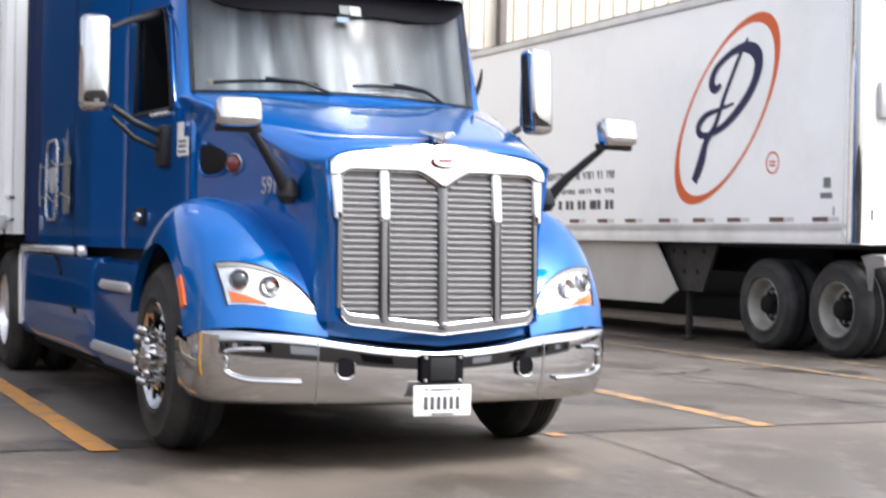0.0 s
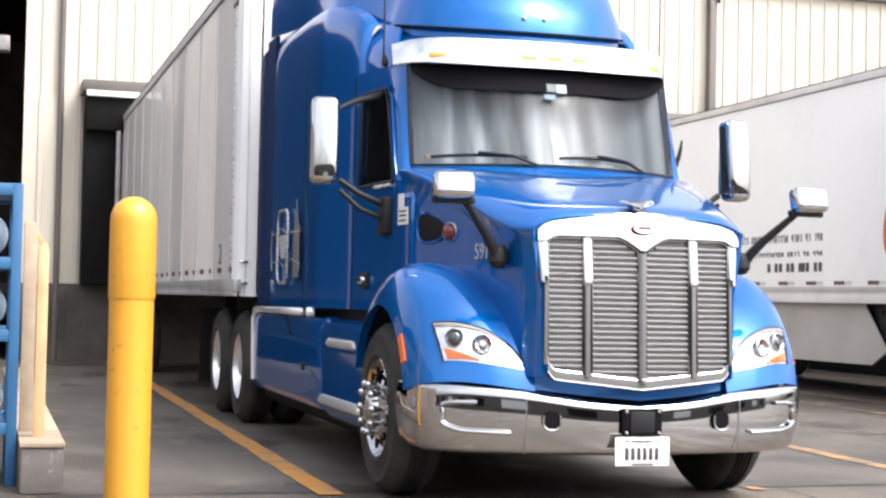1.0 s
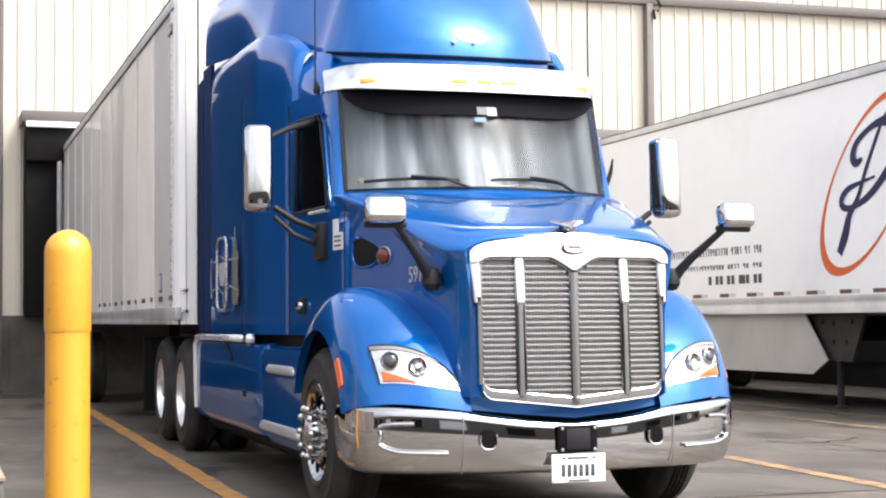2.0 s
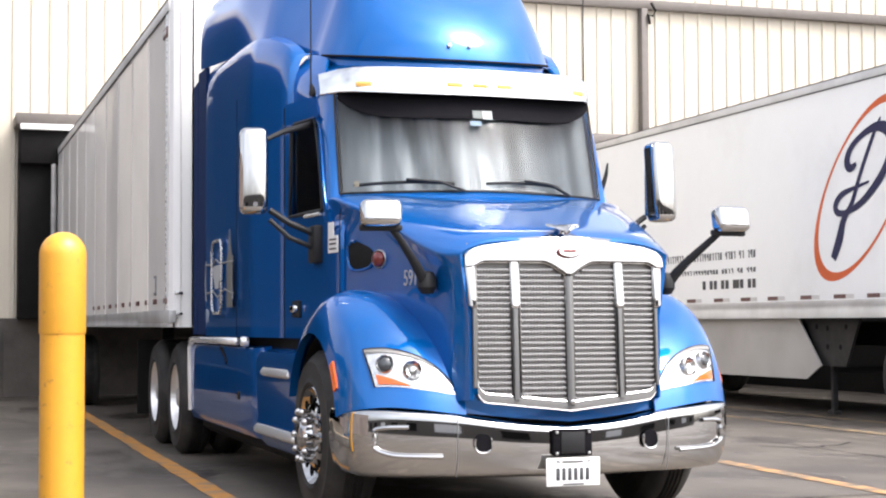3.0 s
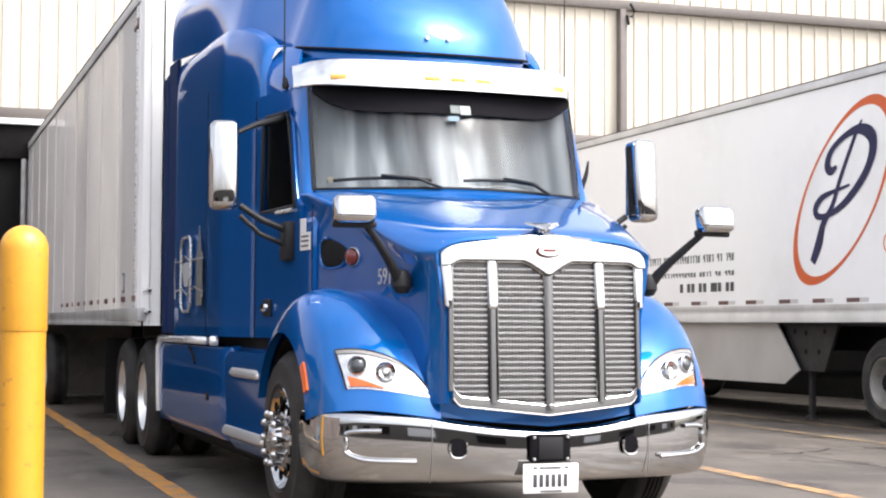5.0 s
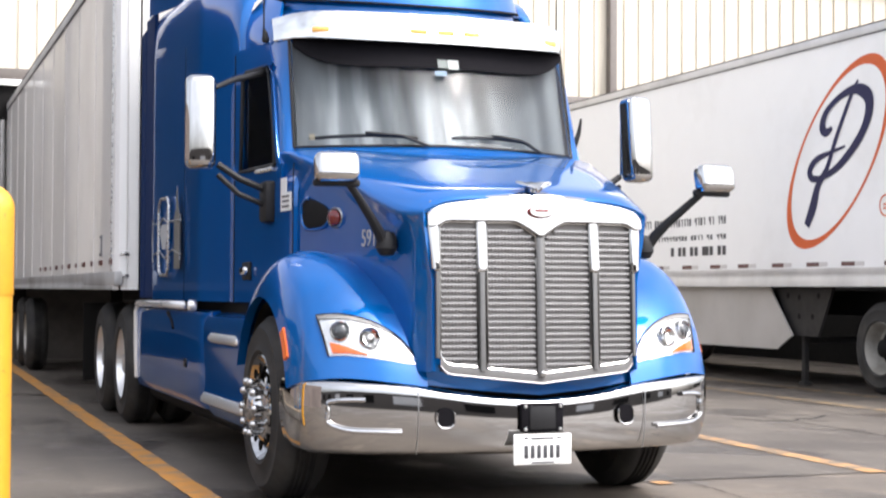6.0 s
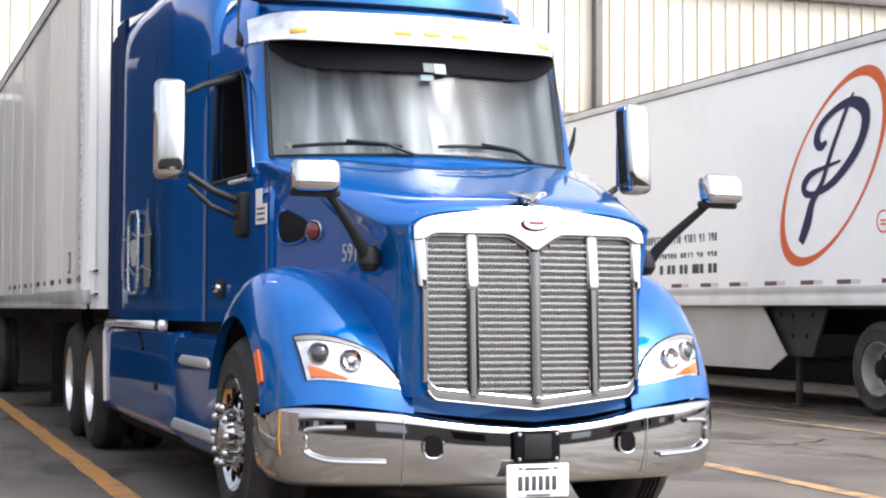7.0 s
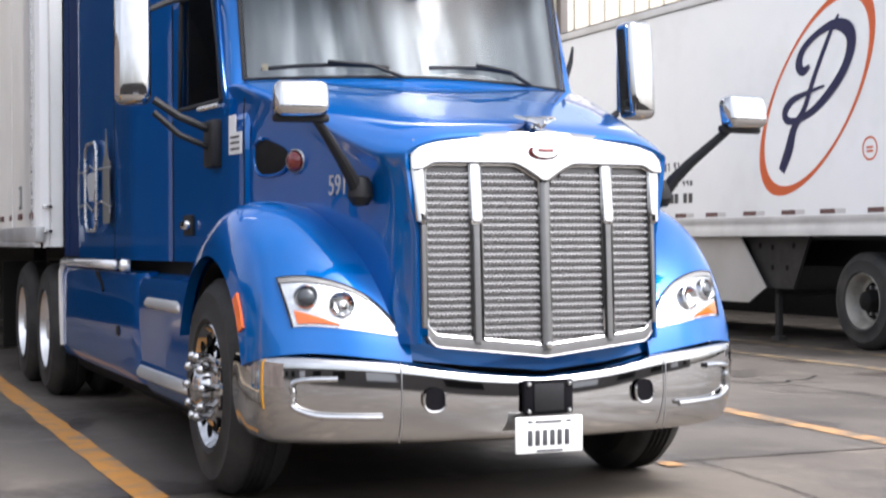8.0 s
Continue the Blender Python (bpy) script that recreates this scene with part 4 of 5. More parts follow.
for t in (0, 0.2, 0.4, 0.6, 0.8, 1):
    row = []
    for k in range(121):
        u = -0.97 + 1.94 * k / 120
        p = ws_bottom(u).lerp(ws_top(u), t)
        fold = 0.03 * math.sin(k * 0.42 + 0.9 * math.sin(k * 0.17)) + 0.035 * math.sin(k * 0.19 + 1)
        near = 1 - abs(u) ** 5
        row.append((p.x, p.y + 0.03 + (0.13 + fold) * near, p.z - 0.02))
    rows.append(row)
part("curtain", grid(rows, 0.004), CURTAIN, truck, "grey pleated curtain behind the windshield, with reflections painted on as bright streaks")
part("dashboard", box(-0.85, 0.85, 1.75, 2.0, 1.75, 1.93, 0.04), INTERIOR, truck)

def cabx(y):
    """Half-width of the cab's flank, tapering to the front."""
    return 0.935 + (y - 1.4) * 0.085


for s in SIDES:
    # A pillar from the glass round to the door
    wb, wt = ws_bottom(1), ws_top(1)
    B0, B1 = Vector((0.955, 1.64, 1.84)), Vector((0.925, 1.98, 2.62))
    rows = []
    for t in (-0.08, 0.0, 0.25, 0.5, 0.7, 0.85, 1.0):
        a, b = wb.lerp(wt, t), B0.lerp(B1, t)
        k = 1 if t < 0.8 else 0.3
        rows.append([(s * q.x, q.y, q.z) for q in smooth_line((a, a.lerp(b, 0.45) + Vector((0.02 * k, -0.02 * k, 0)), b), 7)])
    part("a_pillar", grid(rows, 0.02), BLUE, truck)
    # cowl side: between hood rear and door
    rows = []
    for z0 in (0.98, 1.3, 1.6, 1.70, 1.77, 1.82, 1.85):
        k = max(0, (z0 - 1.68) / 0.17)
        rows.append([(s * (x - 0.07 * k * k), y + 0.10 * k * k, z0) for x, y in ((0.90, 1.36), (0.925, 1.37), (0.94, 1.45), (0.952, 1.58), (0.958, 1.66))])
    part("cowl_side", grid(rows, 0.015), BLUE, truck, "blue cowl side panel behind the hood")
    part("hood_gap", tube([(s * 0.926, 1.368, 1.0), (s * 0.926, 1.368, 1.78), (s * 0.922, 1.368, 1.85)], 0.003, 6), DARK, truck)

    # door: skin round a window opening
    door = new("door")
    door.parent = truck
    tagged(door, "blue cab door with a dark side window")
    YF, YR, ZB, ZT = 1.56, 2.46, 1.06, 2.62
    WF0, WF1, WR, WB, WT_ = 1.66, 1.93, 2.33, 1.86, 2.47

    def skin(off, pts):
        return [(s * (cabx(y) + off - 0.055 * max(0, (z - 1.9) / 0.7) ** 1.2 * min(1, max(0, (2.46 - y) / 0.5))), y, z) for y, z in pts]

    strips = (((YF, ZB), (YR, ZB), (YR, WB), (YF, WB)), ((WR, WB), (YR, WB), (YR, WT_), (WR, WT_)), ((WF1 - 0.05, WT_), (YR, WT_), (YR, ZT), (WF1 + 0.04, ZT)), ((YF + 0.04, WB), (WF0, WB), (WF1, WT_), (WF1 - 0.05, WT_)))
    bm = bmesh.new()
    for q in strips:
        rows = []
        for t in [k / 8 for k in range(9)]:
            a, b = lerp(q[0], q[3], t), lerp(q[1], q[2], t)
            rows.append(skin(0, [lerp(a, b, w_) for w_ in (0, 0.5, 1)]))
        vs = [[bm.verts.new(p) for p in r_] for r_ in rows]
        for r0, r1 in zip(vs, vs[1:]):
            for k in range(2):
                bm.faces.new([r0[k], r0[k + 1], r1[k + 1], r1[k]])
    bmesh.ops.remove_doubles(bm, verts=bm.verts, dist=1e-4)
    bmesh.ops.recalc_face_normals(bm, faces=bm.faces)
    bmesh.ops.solidify(bm, geom=bm.faces[:], thickness=0.025)
    part("door_skin", bm, BLUE, door)
    win = skin(-0.012, [(WF0, WB), (WR, WB), (WR, WT_), (WF1, WT_)])
    part("side_window", glaze(slab(win, (-s * 0.006, 0, 0)), (s, 0, 0)), (TINT, CLEAR), door, "dark side window")
    loop = skin(0.003, [(WF0, WB), ((WF0 + WR) / 2, WB), (WR, WB), (WR, (WB + WT_) / 2), (WR, WT_ - 0.05), (WR - 0.05, WT_), (WF1 + 0.03, WT_), (WF1 - 0.02, WT_ - 0.04), (WF0, WB)])
    part("window_seal", tube(loop, 0.014, 8), BLACK, door)
    # Bright bar stands in for the reflection along the window's lower edge.
    part("sill_trim", tube(skin(0.01, [(WF0 + 0.02, WB - 0.02), (2.0, WB - 0.02)]), 0.012, 6), ALU, door)
    part("door_gap", tube(skin(0.001, [(YR + 0.004, ZB), (YR + 0.004, 1.9), (YR + 0.004, 2.3), (YR + 0.004, 2.6)]), 0.005, 6), DARK, door)
    part("handle", box(-0.03, 0.03, -0.07, 0.07, -0.025, 0.025, 0.013), CHROME, door, "chrome pull handle").location = (s * (cabx(2.2) + 0.01), 2.2, 1.25)
    part("handle_recess", box(-0.01, 0.01, -0.10, 0.10, -0.055, 0.055, 0.008), BLACK, door).location = (s * cabx(2.2), 2.2, 1.25)
    for y0, y1, z0, z1, m_, o_ in ((1.37, 1.55, 1.585, 1.69, PAPER, 0.006), (1.45, 1.55, 1.69, 1.775, PAPER, 0.006), (1.40, 1.52, 1.605, 1.615, INK, 0.009), (1.40, 1.52, 1.635, 1.645, INK, 0.009), (1.40, 1.52, 1.662, 1.672, INK, 0.009)):
        bm = slab(skin(o_, [(y0, z0), (y1, z0), (y1, z1), (y0, z1)]), (-s * 0.004, 0, 0))
        part("warning_label" if m_ is PAPER else "label_bar", bm, m_, door, "small white printed label" if m_ is PAPER else "", smooth=0)

def fairing_base(ph):
    c = math.cos(radians(ph))
    return Vector((0.82 * math.sin(radians(ph)), 2.45 - 0.73 * c, 2.85 + 0.115 * (1 - c)))


part("cab_roof", grid([[tuple(ws_top(u)) for u in us], [tuple(Vector((0.97 * ws_top(u).x, ws_top(u).y + 0.06, 2.68))) for u in us], [(p.x * 0.985, p.y + 0.015, p.z - 0.06) for p in (fairing_base(88 * u) for u in us)], [(p.x * 0.97, p.y + 0.03, p.z + 0.02) for p in (fairing_base(88 * u) for u in us)]], 0.02), BLUE, truck, "blue cab roof header")
for s in SIDES:
    part("roof_side", grid([[(s * 0.90, 1.99, 2.56), (s * 0.945, 2.2, 2.60), (s * 0.965, 2.5, 2.60)], [(s * 0.895, 2.01, 2.68), (s * 0.945, 2.2, 2.72), (s * 0.965, 2.5, 2.75)], [(s * 0.85, 2.05, 2.77), (s * 0.90, 2.25, 2.82), (s * 0.94, 2.5, 2.865)], [(s * 0.795, 2.2, 2.91), (s * 0.825, 2.32, 2.945), (s * 0.84, 2.5, 2.98)]], 0.02), BLUE, truck)
part("cab_floor", box(-0.98, 0.98, 1.35, 5.2, 0.98, 1.06), DARK, truck)
part("cab_bulkhead", box(-0.95, 0.95, 2.5, 2.55, 1.06, 2.6), INTERIOR, truck)

# sun visor
def vy(u):
    return 1.42 + 0.20 * u * u + 0.26 * abs(u) ** 12


vis_rows = []
for d, z, w in ((0.16, 2.745, 0.90), (0.10, 2.76, 0.915), (0.06, 2.755, 0.92), (0.03, 2.72, 0.925), (0.0, 2.63, 0.925), (-0.006, 2.592, 0.925), (-0.006, 2.582, 0.925), (0.004, 2.578, 0.922)):
    vis_rows.append([(u * w, vy(u) + d, z + 0.03 * abs(u) ** 3 - (0.03 * abs(u) ** 6 if z > 2.7 else 0)) for u in us])
visor = part("sun_visor", grid(vis_rows, 0.008), VISOR, truck, "polished chrome sun visor above the windshield")
def band_point(u, t):
    return tuple(ws_bottom(u).lerp(ws_top(u), t) + Vector((0, -0.03, 0)))


# Near-black band from the visor's lip down over the top of the windshield.
part("visor_shade", grid([[(0.90 * u, vy(0.975 * u) + 0.001, 2.5785 + 0.03 * abs(u) ** 3) for u in us]] + [[band_point(0.985 * u, t + (0.74 + 0.20 * abs(u) ** 7 - 0.74) * (1 - t) / 0.26) for u in us] for t in (1.0, 0.93, 0.86, 0.80, 0.74)], 0.006), FLATBLACK, visor, "near-black band under the visor over the top of the glass")
for x in (-0.72, -0.165, 0.0, 0.165, 0.72):
    u = x / 0.925
    lamp = part("marker_light", box(-0.052, 0.052, -0.012, 0.02, -0.018, 0.018, 0.01), MARKER, visor, "small amber marker light")
    lamp.matrix_basis = pose(x, vy(u) + 0.008, 2.645, 0, 0, math.degrees(math.atan(2 * 0.28 * u / 0.925)))

# tags and sticker on the glass
def on_glass(name, u0, u1, t0, t1, material, label):
    part(name, slab([tuple(ws_bottom(u).lerp(ws_top(u), t) + Vector((0, -0.042, 0))) for u, t in ((u0, t0), (u1, t0), (u1, t1), (u0, t1))], (0, 0.003, 0)), material, truck, label, smooth=0)


# Base colours darkened to stand in for the dimmer light behind the glass.
on_glass("toll_tag", 0.016, 0.092, 0.735, 0.825, mat("dimmed_white_tag", (0.25, 0.275, 0.27), 0.5, noise_scale=60, vary=0.1), "white paper tag on the glass")
on_glass("toll_tag", -0.058, 0.012, 0.745, 0.825, mat("tag_grey", (0.075, 0.095, 0.09), 0.5, noise_scale=60, vary=0.1), "grey-green tag on the glass")
on_glass("sticker", -0.084, 0.0, 0.665, 0.715, mat("dimmed_blue_sticker", (0.085, 0.15, 0.21), 0.5, noise_scale=30, vary=0.1), "pale blue sticker on the glass")

on_glass("corner_sticker", -0.92, -0.89, 0.06, 0.115, mat("cream_sticker", (0.20, 0.18, 0.13), 0.6, noise_scale=40, vary=0.15), "small cream sticker in the glass corner")

# wipers
for x0, x1, xp in ((-0.80, -0.22, -0.20), (-0.02, 0.50, 0.54)):
    w = new("wiper")
    w.parent = truck
    tagged(w, "black wiper resting on the windshield")

    def wp(x, t, off=0.03):
        return tuple(ws_bottom(x / 0.87).lerp(ws_top(x / 0.87), t) + Vector((0, -off, 0.0)))

    part("blade", tube([wp(x0 + (x1 - x0) * k / 8, 0.075 + 0.02 * math.sin(k / 8 * math.pi)) for k in range(9)], 0.011, 6), BLACK, w)
    part("arm", tube([wp((x0 + x1) / 2, 0.12, 0.045), wp((x0 + x1) / 2 + 0.2, 0.09, 0.05), wp(xp + 0.04, 0.0, 0.03)], 0.010, 6), BLACK, w)

# sleeper
SLP = ((0.94, 2.462), (0.98, 2.463), (1.0, 2.47), (1.012, 2.50), (1.03, 2.6), (1.045, 2.69), (1.06, 2.78), (1.075, 2.87), (1.09, 2.97), (1.105, 3.06), (1.118, 3.14), (1.12, 3.24), (1.12, 4.94))
for s in SIDES:
    rows = []
    line = [Vector((x, y, 0)) for x, y in SLP[:-1]] + [Vector((1.12 + 0.008 * (y - 3.24), y, 0)) for y in (3.6, 4.0, 4.4, 4.94)]
    for z, inset in ((1.06, 0.0), (1.5, 0.0), (2.2, 0.0), (2.8, 0.0), (2.95, 0.004), (3.03, 0.014), (3.09, 0.03), (3.13, 0.055), (3.15, 0.12)):
        rows.append([(s * (p.x - inset), p.y, z + (0.07 + 0.03 * max(0, p.y - 3.24) - 0.24 * (1 - math.sin(math.pi / 2 * min(1, max(0, (p.y - 2.47) / 0.9))) ** 0.7)) * max(0, (z - 2.4) / 0.75)) for p in line])
    part("sleeper_side", grid(rows, 0.02), BLUE, truck, "blue sleeper side wall with a rounded shoulder")
    part("cab_extender", slab([(s * 1.133, 4.944, 1.07), (s * 1.131, 5.35, 1.07), (s * 1.131, 5.35, 3.265), (s * 1.133, 4.944, 3.26)], (-s * 0.03, 0, 0)), FLAP, truck, "dark blue cab extender panel")
    part("extender_edge", slab([(s * 1.134, 5.352, 1.07), (s * 1.142, 5.52, 1.07), (s * 1.142, 5.52, 3.17), (s * 1.134, 5.352, 3.20)], (-s * 0.025, 0, 0)), FLAP, truck, "dark rubber trailing edge")
    part("sleeper_seam", tube([(s * 1.143, 3.55, 1.06), (s * 1.143, 3.55, 2.8)], 0.0022, 5), DARK, truck)
    # oval emblem on the sleeper: a ring round a pale patch with thin struts
    em = new("sleeper_emblem")
    em.parent = truck
    tagged(em, "silver emblem with a rounded frame and pale centre on the sleeper")
    def rr(cy, cz, w_, h_, r_, n=6):
        out = []
        for qy, qz, a0 in ((1, 1, 0), (-1, 1, 90), (-1, -1, 180), (1, -1, 270)):
            for k in range(n + 1):
                a = radians(a0 + 90 * k / n)
                out.append((cy + qy * (w_ - r_) + r_ * math.cos(a), cz + qz * (h_ - r_) + r_ * math.sin(a)))
        return out

    EX = 1.153
    loop = [(s * EX, y, z) for y, z in rr(4.33, 1.52, 0.21, 0.28, 0.09)]
    part("frame", tube(loop + loop[:1], 0.012, 8), ALU, em)
    part("patch", slab([(s * (EX - 0.006), 4.33 + 0.15 * math.cos(a) * (1 + 0.3 * math.sin(3 * a)), 1.52 + 0.12 * math.sin(a) * (1 + 0.25 * math.cos(2 * a))) for a in [2 * math.pi * k / 24 for k in range(24)]], (s * 0.006, 0, 0)), LETTER, em)
    for pts in (((4.83, 1.63), (4.48, 1.62), (4.38, 1.66), (4.18, 1.62), (3.63, 1.62)), ((4.83, 1.4), (4.48, 1.41), (4.28, 1.36), (3.98, 1.42), (3.63, 1.38))):
        part("strut", tube([(s * EX, y, z) for y, z in pts], 0.007, 6), STEEL, em)
    for y0 in (3.66, 4.81):
        part("strut", tube([(s * EX, y0, 1.34), (s * EX, y0 + 0.03, 1.5), (s * EX, y0, 1.66)], 0.006, 6), STEEL, em)
    part("tower", slab([(s * EX, y, z) for y, z in ((3.66, 1.28), (3.88, 1.28), (3.88, 1.64), (3.82, 1.7), (3.77, 1.86), (3.72, 1.7), (3.66, 1.64))], (s * 0.004, 0, 0)), TOWER, em, "faded grey tower print")
part("sleeper_back", box(-1.09, 1.09, 5.2, 5.25, 1.06, 3.2), DARK, truck)

# roof fairing
rows = []
base = [tuple(fairing_base(-90 + 180 * k / 48)) for k in range(49)]
left = [(-0.82 - 0.22 * min(1, (y - 2.45) / 0.7) ** 1.2 - 0.095 * max(0, (y - 3.15) / 2.05), y, 2.96 + 0.17 * min(1, (y - 2.45) / 0.65) + 0.15 * max(0, (y - 3.1) / 2.1)) for y in [5.2 - 2.62 * k / 24 for k in range(25)]]
right = [(-x, y, z) for x, y, z in left[::-1]]
base = left + base + right
NS = len(left)
for t in [k / 24 for k in range(25)]:
    a = t * math.pi / 2
    row = []
    for x, y, z in base:
        front = max(0, (2.45 - y) / 0.73)
        yr = y + 1.9 * front
        ztop = 3.96 + 0.02 * (y - 2.45) if y > 2.45 else 3.96 - 0.10 * front
        lead = min(1, max(0, (4.0 - y) / 1.6))
        lead = lead * lead * (3 - 2 * lead)
        hz = math.sin(a)
        rx = x * (1 - lead * (0.42 * hz + 0.08 * hz**3) - (1 - lead) * 0.30 * hz**4)
        row.append((rx, y + (yr - y) * (1 - math.cos(a)) ** 0.8, z + (ztop - z) * math.sin(a) ** 0.95))
    rows.append(row)
rows.append([(0.3 * p[0], p[1], p[2] + 0.02) for p in rows[-1]])
rows.append([(0.0, p[1], p[2]) for p in rows[-1]])
fair = part("roof_fairing", grid(rows, 0.015), BLUE, truck, "tall blue aerodynamic roof fairing", smooth=50)
part("fairing_edge", tube([(x, y - 0.004, z) for x, y, z in base[NS + 3:-NS - 3]], 0.008, 8), DARK, fair)
for x in (-0.10, 0.04):
    part("fairing_bolt", spin([(-0.012, 0.0), (-0.01, 0.014), (0.01, 0.014)], "y", 12, (x, 1.735, 2.95)), ALU, fair)

# mirrors
for s in SIDES:
    mr = new("side_mirror")
    mr.parent = truck
    tagged(mr, "tall chrome-backed side mirror on black arms")
    cx, cy = s * 1.385, 1.72
    bm = box(-0.088, 0.088, -0.075, 0.055 if s < 0 else 0.075, 1.825, 2.365, 0.045, 4)
    sh = part("mirror_shell", bm, CHROME, mr, "polished chrome mirror shell", smooth=60)
    sh.matrix_basis = pose(cx, cy, 0, 0, 0, s * 12) @ Matrix.Translation((0, 0, 2.07)) @ pose(0, 0, 0, -4) @ Matrix.Translation((0, 0, -2.07))
    gl = part("mirror_glass", box(-0.07, 0.07, 0.054 if s < 0 else 0.074, 0.060 if s < 0 else 0.080, 1.87, 2.32, 0.003), mat("mirror_silver", (0.85, 0.86, 0.87), 0.02, 1.0) if s < 0 else bpy.data.materials["mirror_silver"], mr)
    gl.matrix_basis = pose(cx, cy, 0, 0, 0, s * 12)
    if s < 0:
        part("upper_arm", tube([(s * 1.30, cy + 0.02, 2.30), (s * 1.18, cy + 0.10, 2.36), (s * 0.95, cy + 0.28, 2.44)], (0.014, 0.017, 0.022), 8), BLACK, mr)
    else:
        part("upper_arm", tube(smooth_line(((0.965, 1.80, 1.97), (0.985, 1.78, 2.05), (1.015, 1.78, 2.13), (1.03, 1.78, 2.22)), 8), (0.022, 0.022, 0.02, 0.018, 0.016, 0.014, 0.01, 0.006), 8), BLACK, mr)
    part("lower_arm", tube([(s * 1.28, cy + 0.02, 1.86), (s * 1.16, cy + 0.0, 1.78), (s * (CABX + 0.01), cy + 0.03, 1.71)], 0.02, 8), BLACK, mr)
    part("lower_brace", tube([(s * 1.28, cy + 0.02, 1.80), (s * 1.16, cy + 0.0, 1.69), (s * (CABX + 0.01), cy + 0.03, 1.62)], 0.016, 8), BLACK, mr)
    part("arm_foot", box(s * (CABX + 0.01) - 0.04, s * (CABX + 0.01) + 0.04, cy - 0.05, cy + 0.12, 1.53, 1.77, 0.02), BLACK, mr)

    hm = new("hood_mirror")
    hm.parent = truck
    tagged(hm, "chrome-capped convex mirror on a black stalk from the hood")
    hd = part("mirror_shell", box(-0.110, 0.110, -0.055, 0.045, -0.065, 0.078, 0.035, 4), CHROME, hm, smooth=60)
    hd.matrix_basis = pose(s * 1.03, 0.10, 1.725, -12, 0, s * 8)
    hg = part("mirror_rim", box(-0.115, 0.115, 0.02, 0.055, -0.085, -0.05, 0.012), BLACK, hm)
    hg.matrix_basis = pose(s * 1.03, 0.08, 1.725, 0, 0, s * 8)
    part("stalk", tube([(s * 0.97, 0.11, 1.66), (s * 0.92, 0.14, 1.61), (s * 0.82, 0.22, 1.50), (s * 0.765, 0.26, 1.43), (s * 0.735, 0.28, 1.38)], (0.018, 0.02, 0.024, 0.028, 0.03), 10), BLACK, hm)
    part("stalk_foot", spin([(-0.062, 0.0), (-0.056, 0.034), (-0.022, 0.055), (0.03, 0.051), (0.06, 0.034), (0.07, 0.0)], "z", 20, (s * 0.715, 0.29, 1.37)), BLACK, hm)

    # intake with a red lamp on the hood's flank
    def flank(y):
        for a, b in zip(HOOD, HOOD[1:]):
            if a[0] <= y <= b[0]:
                return (a[1] + (b[1] - a[1]) * (y - a[0]) / (b[0] - a[0])) * 1.042
        return HOOD[-1][1]

    ring = smooth_line([(1.30, 1.62, 0), (1.24, 1.645, 0), (1.12, 1.62, 0), (1.02, 1.585, 0), (0.975, 1.53, 0), (1.02, 1.485, 0), (1.12, 1.468, 0), (1.24, 1.475, 0), (1.30, 1.53, 0), (1.30, 1.62, 0)], 37)[:-1]
    part("air_intake", slab([(s * (flank(p.x) - 0.01), p.x, p.y) for p in ring], (s * 0.016, 0, 0), 0.004), DARK, truck, "black air intake on the hood's flank")
    part("intake_edge", tube([(s * (flank(p.x) + 0.006), p.x, p.y) for p in ring[18:] + ring[:6]], 0.010, 6), BLUE, truck, "raised blue rim round the intake")
    lamp_m = Matrix.Translation((s * (flank(0.9) + 0.004), 0.90, 1.525)) @ pose(0, 0, 0, 0, 0, -s * 32)
    mk = part("marker_lamp", spin([(s * 0.0, 0.045), (s * 0.022, 0.042), (s * 0.034, 0.026), (s * 0.037, 0.0)], "x", 20), RED, truck, "dark red round marker lamp")
    mk.matrix_basis = lamp_m
    bz = part("lamp_bezel", spin([(s * -0.02, 0.056), (s * 0.010, 0.056), (s * 0.016, 0.051), (s * 0.010, 0.046), (s * -0.02, 0.046)], "x", 24), STEEL, mk, "silver bezel")

# fleet number on the flank
for s in SIDES:
    cu = bpy.data.curves.new("fleet_number", "FONT")
    cu.body, cu.size, cu.extrude = "591", 0.125, 0.002
    tmp = new("tmp", cu)
    me = bpy.data.meshes.new_from_object(tmp.evaluated_get(bpy.context.evaluated_depsgraph_get()))
    bpy.data.objects.remove(tmp)
    ob = new("fleet_number", me)
    me.materials.append(LETTER)
    ob.parent = truck
    tagged(ob, "white fleet number lettering")
    y0 = 0.61 if s < 0 else 0.38
    m = Matrix(((0, 0, s, 0), (s, 0, 0, 0), (0, 1, 0, 0), (0, 0, 0, 1)))
    ob.matrix_basis = Matrix.Translation((s * (flank(y0) + 0.004), y0, 1.365)) @ pose(0, 0, 0, 0, 0, -s * 8) @ m

# antennas
for s in SIDES:
    part("antenna", tube([(s * 0.955, 2.0, 2.64), (s * 0.955, 2.0, 2.72), (s * 0.955, 2.0, 3.7)], (0.012, 0.006, 0.003), 6), BLACK, truck, "thin whip antenna")
    part("antenna_base", spin([(2.60, 0.018), (2.62, 0.024), (2.66, 0.014), (2.68, 0.0)], "z", 14, (s * 0.945, 2.0, 0.02)), BLACK, truck)

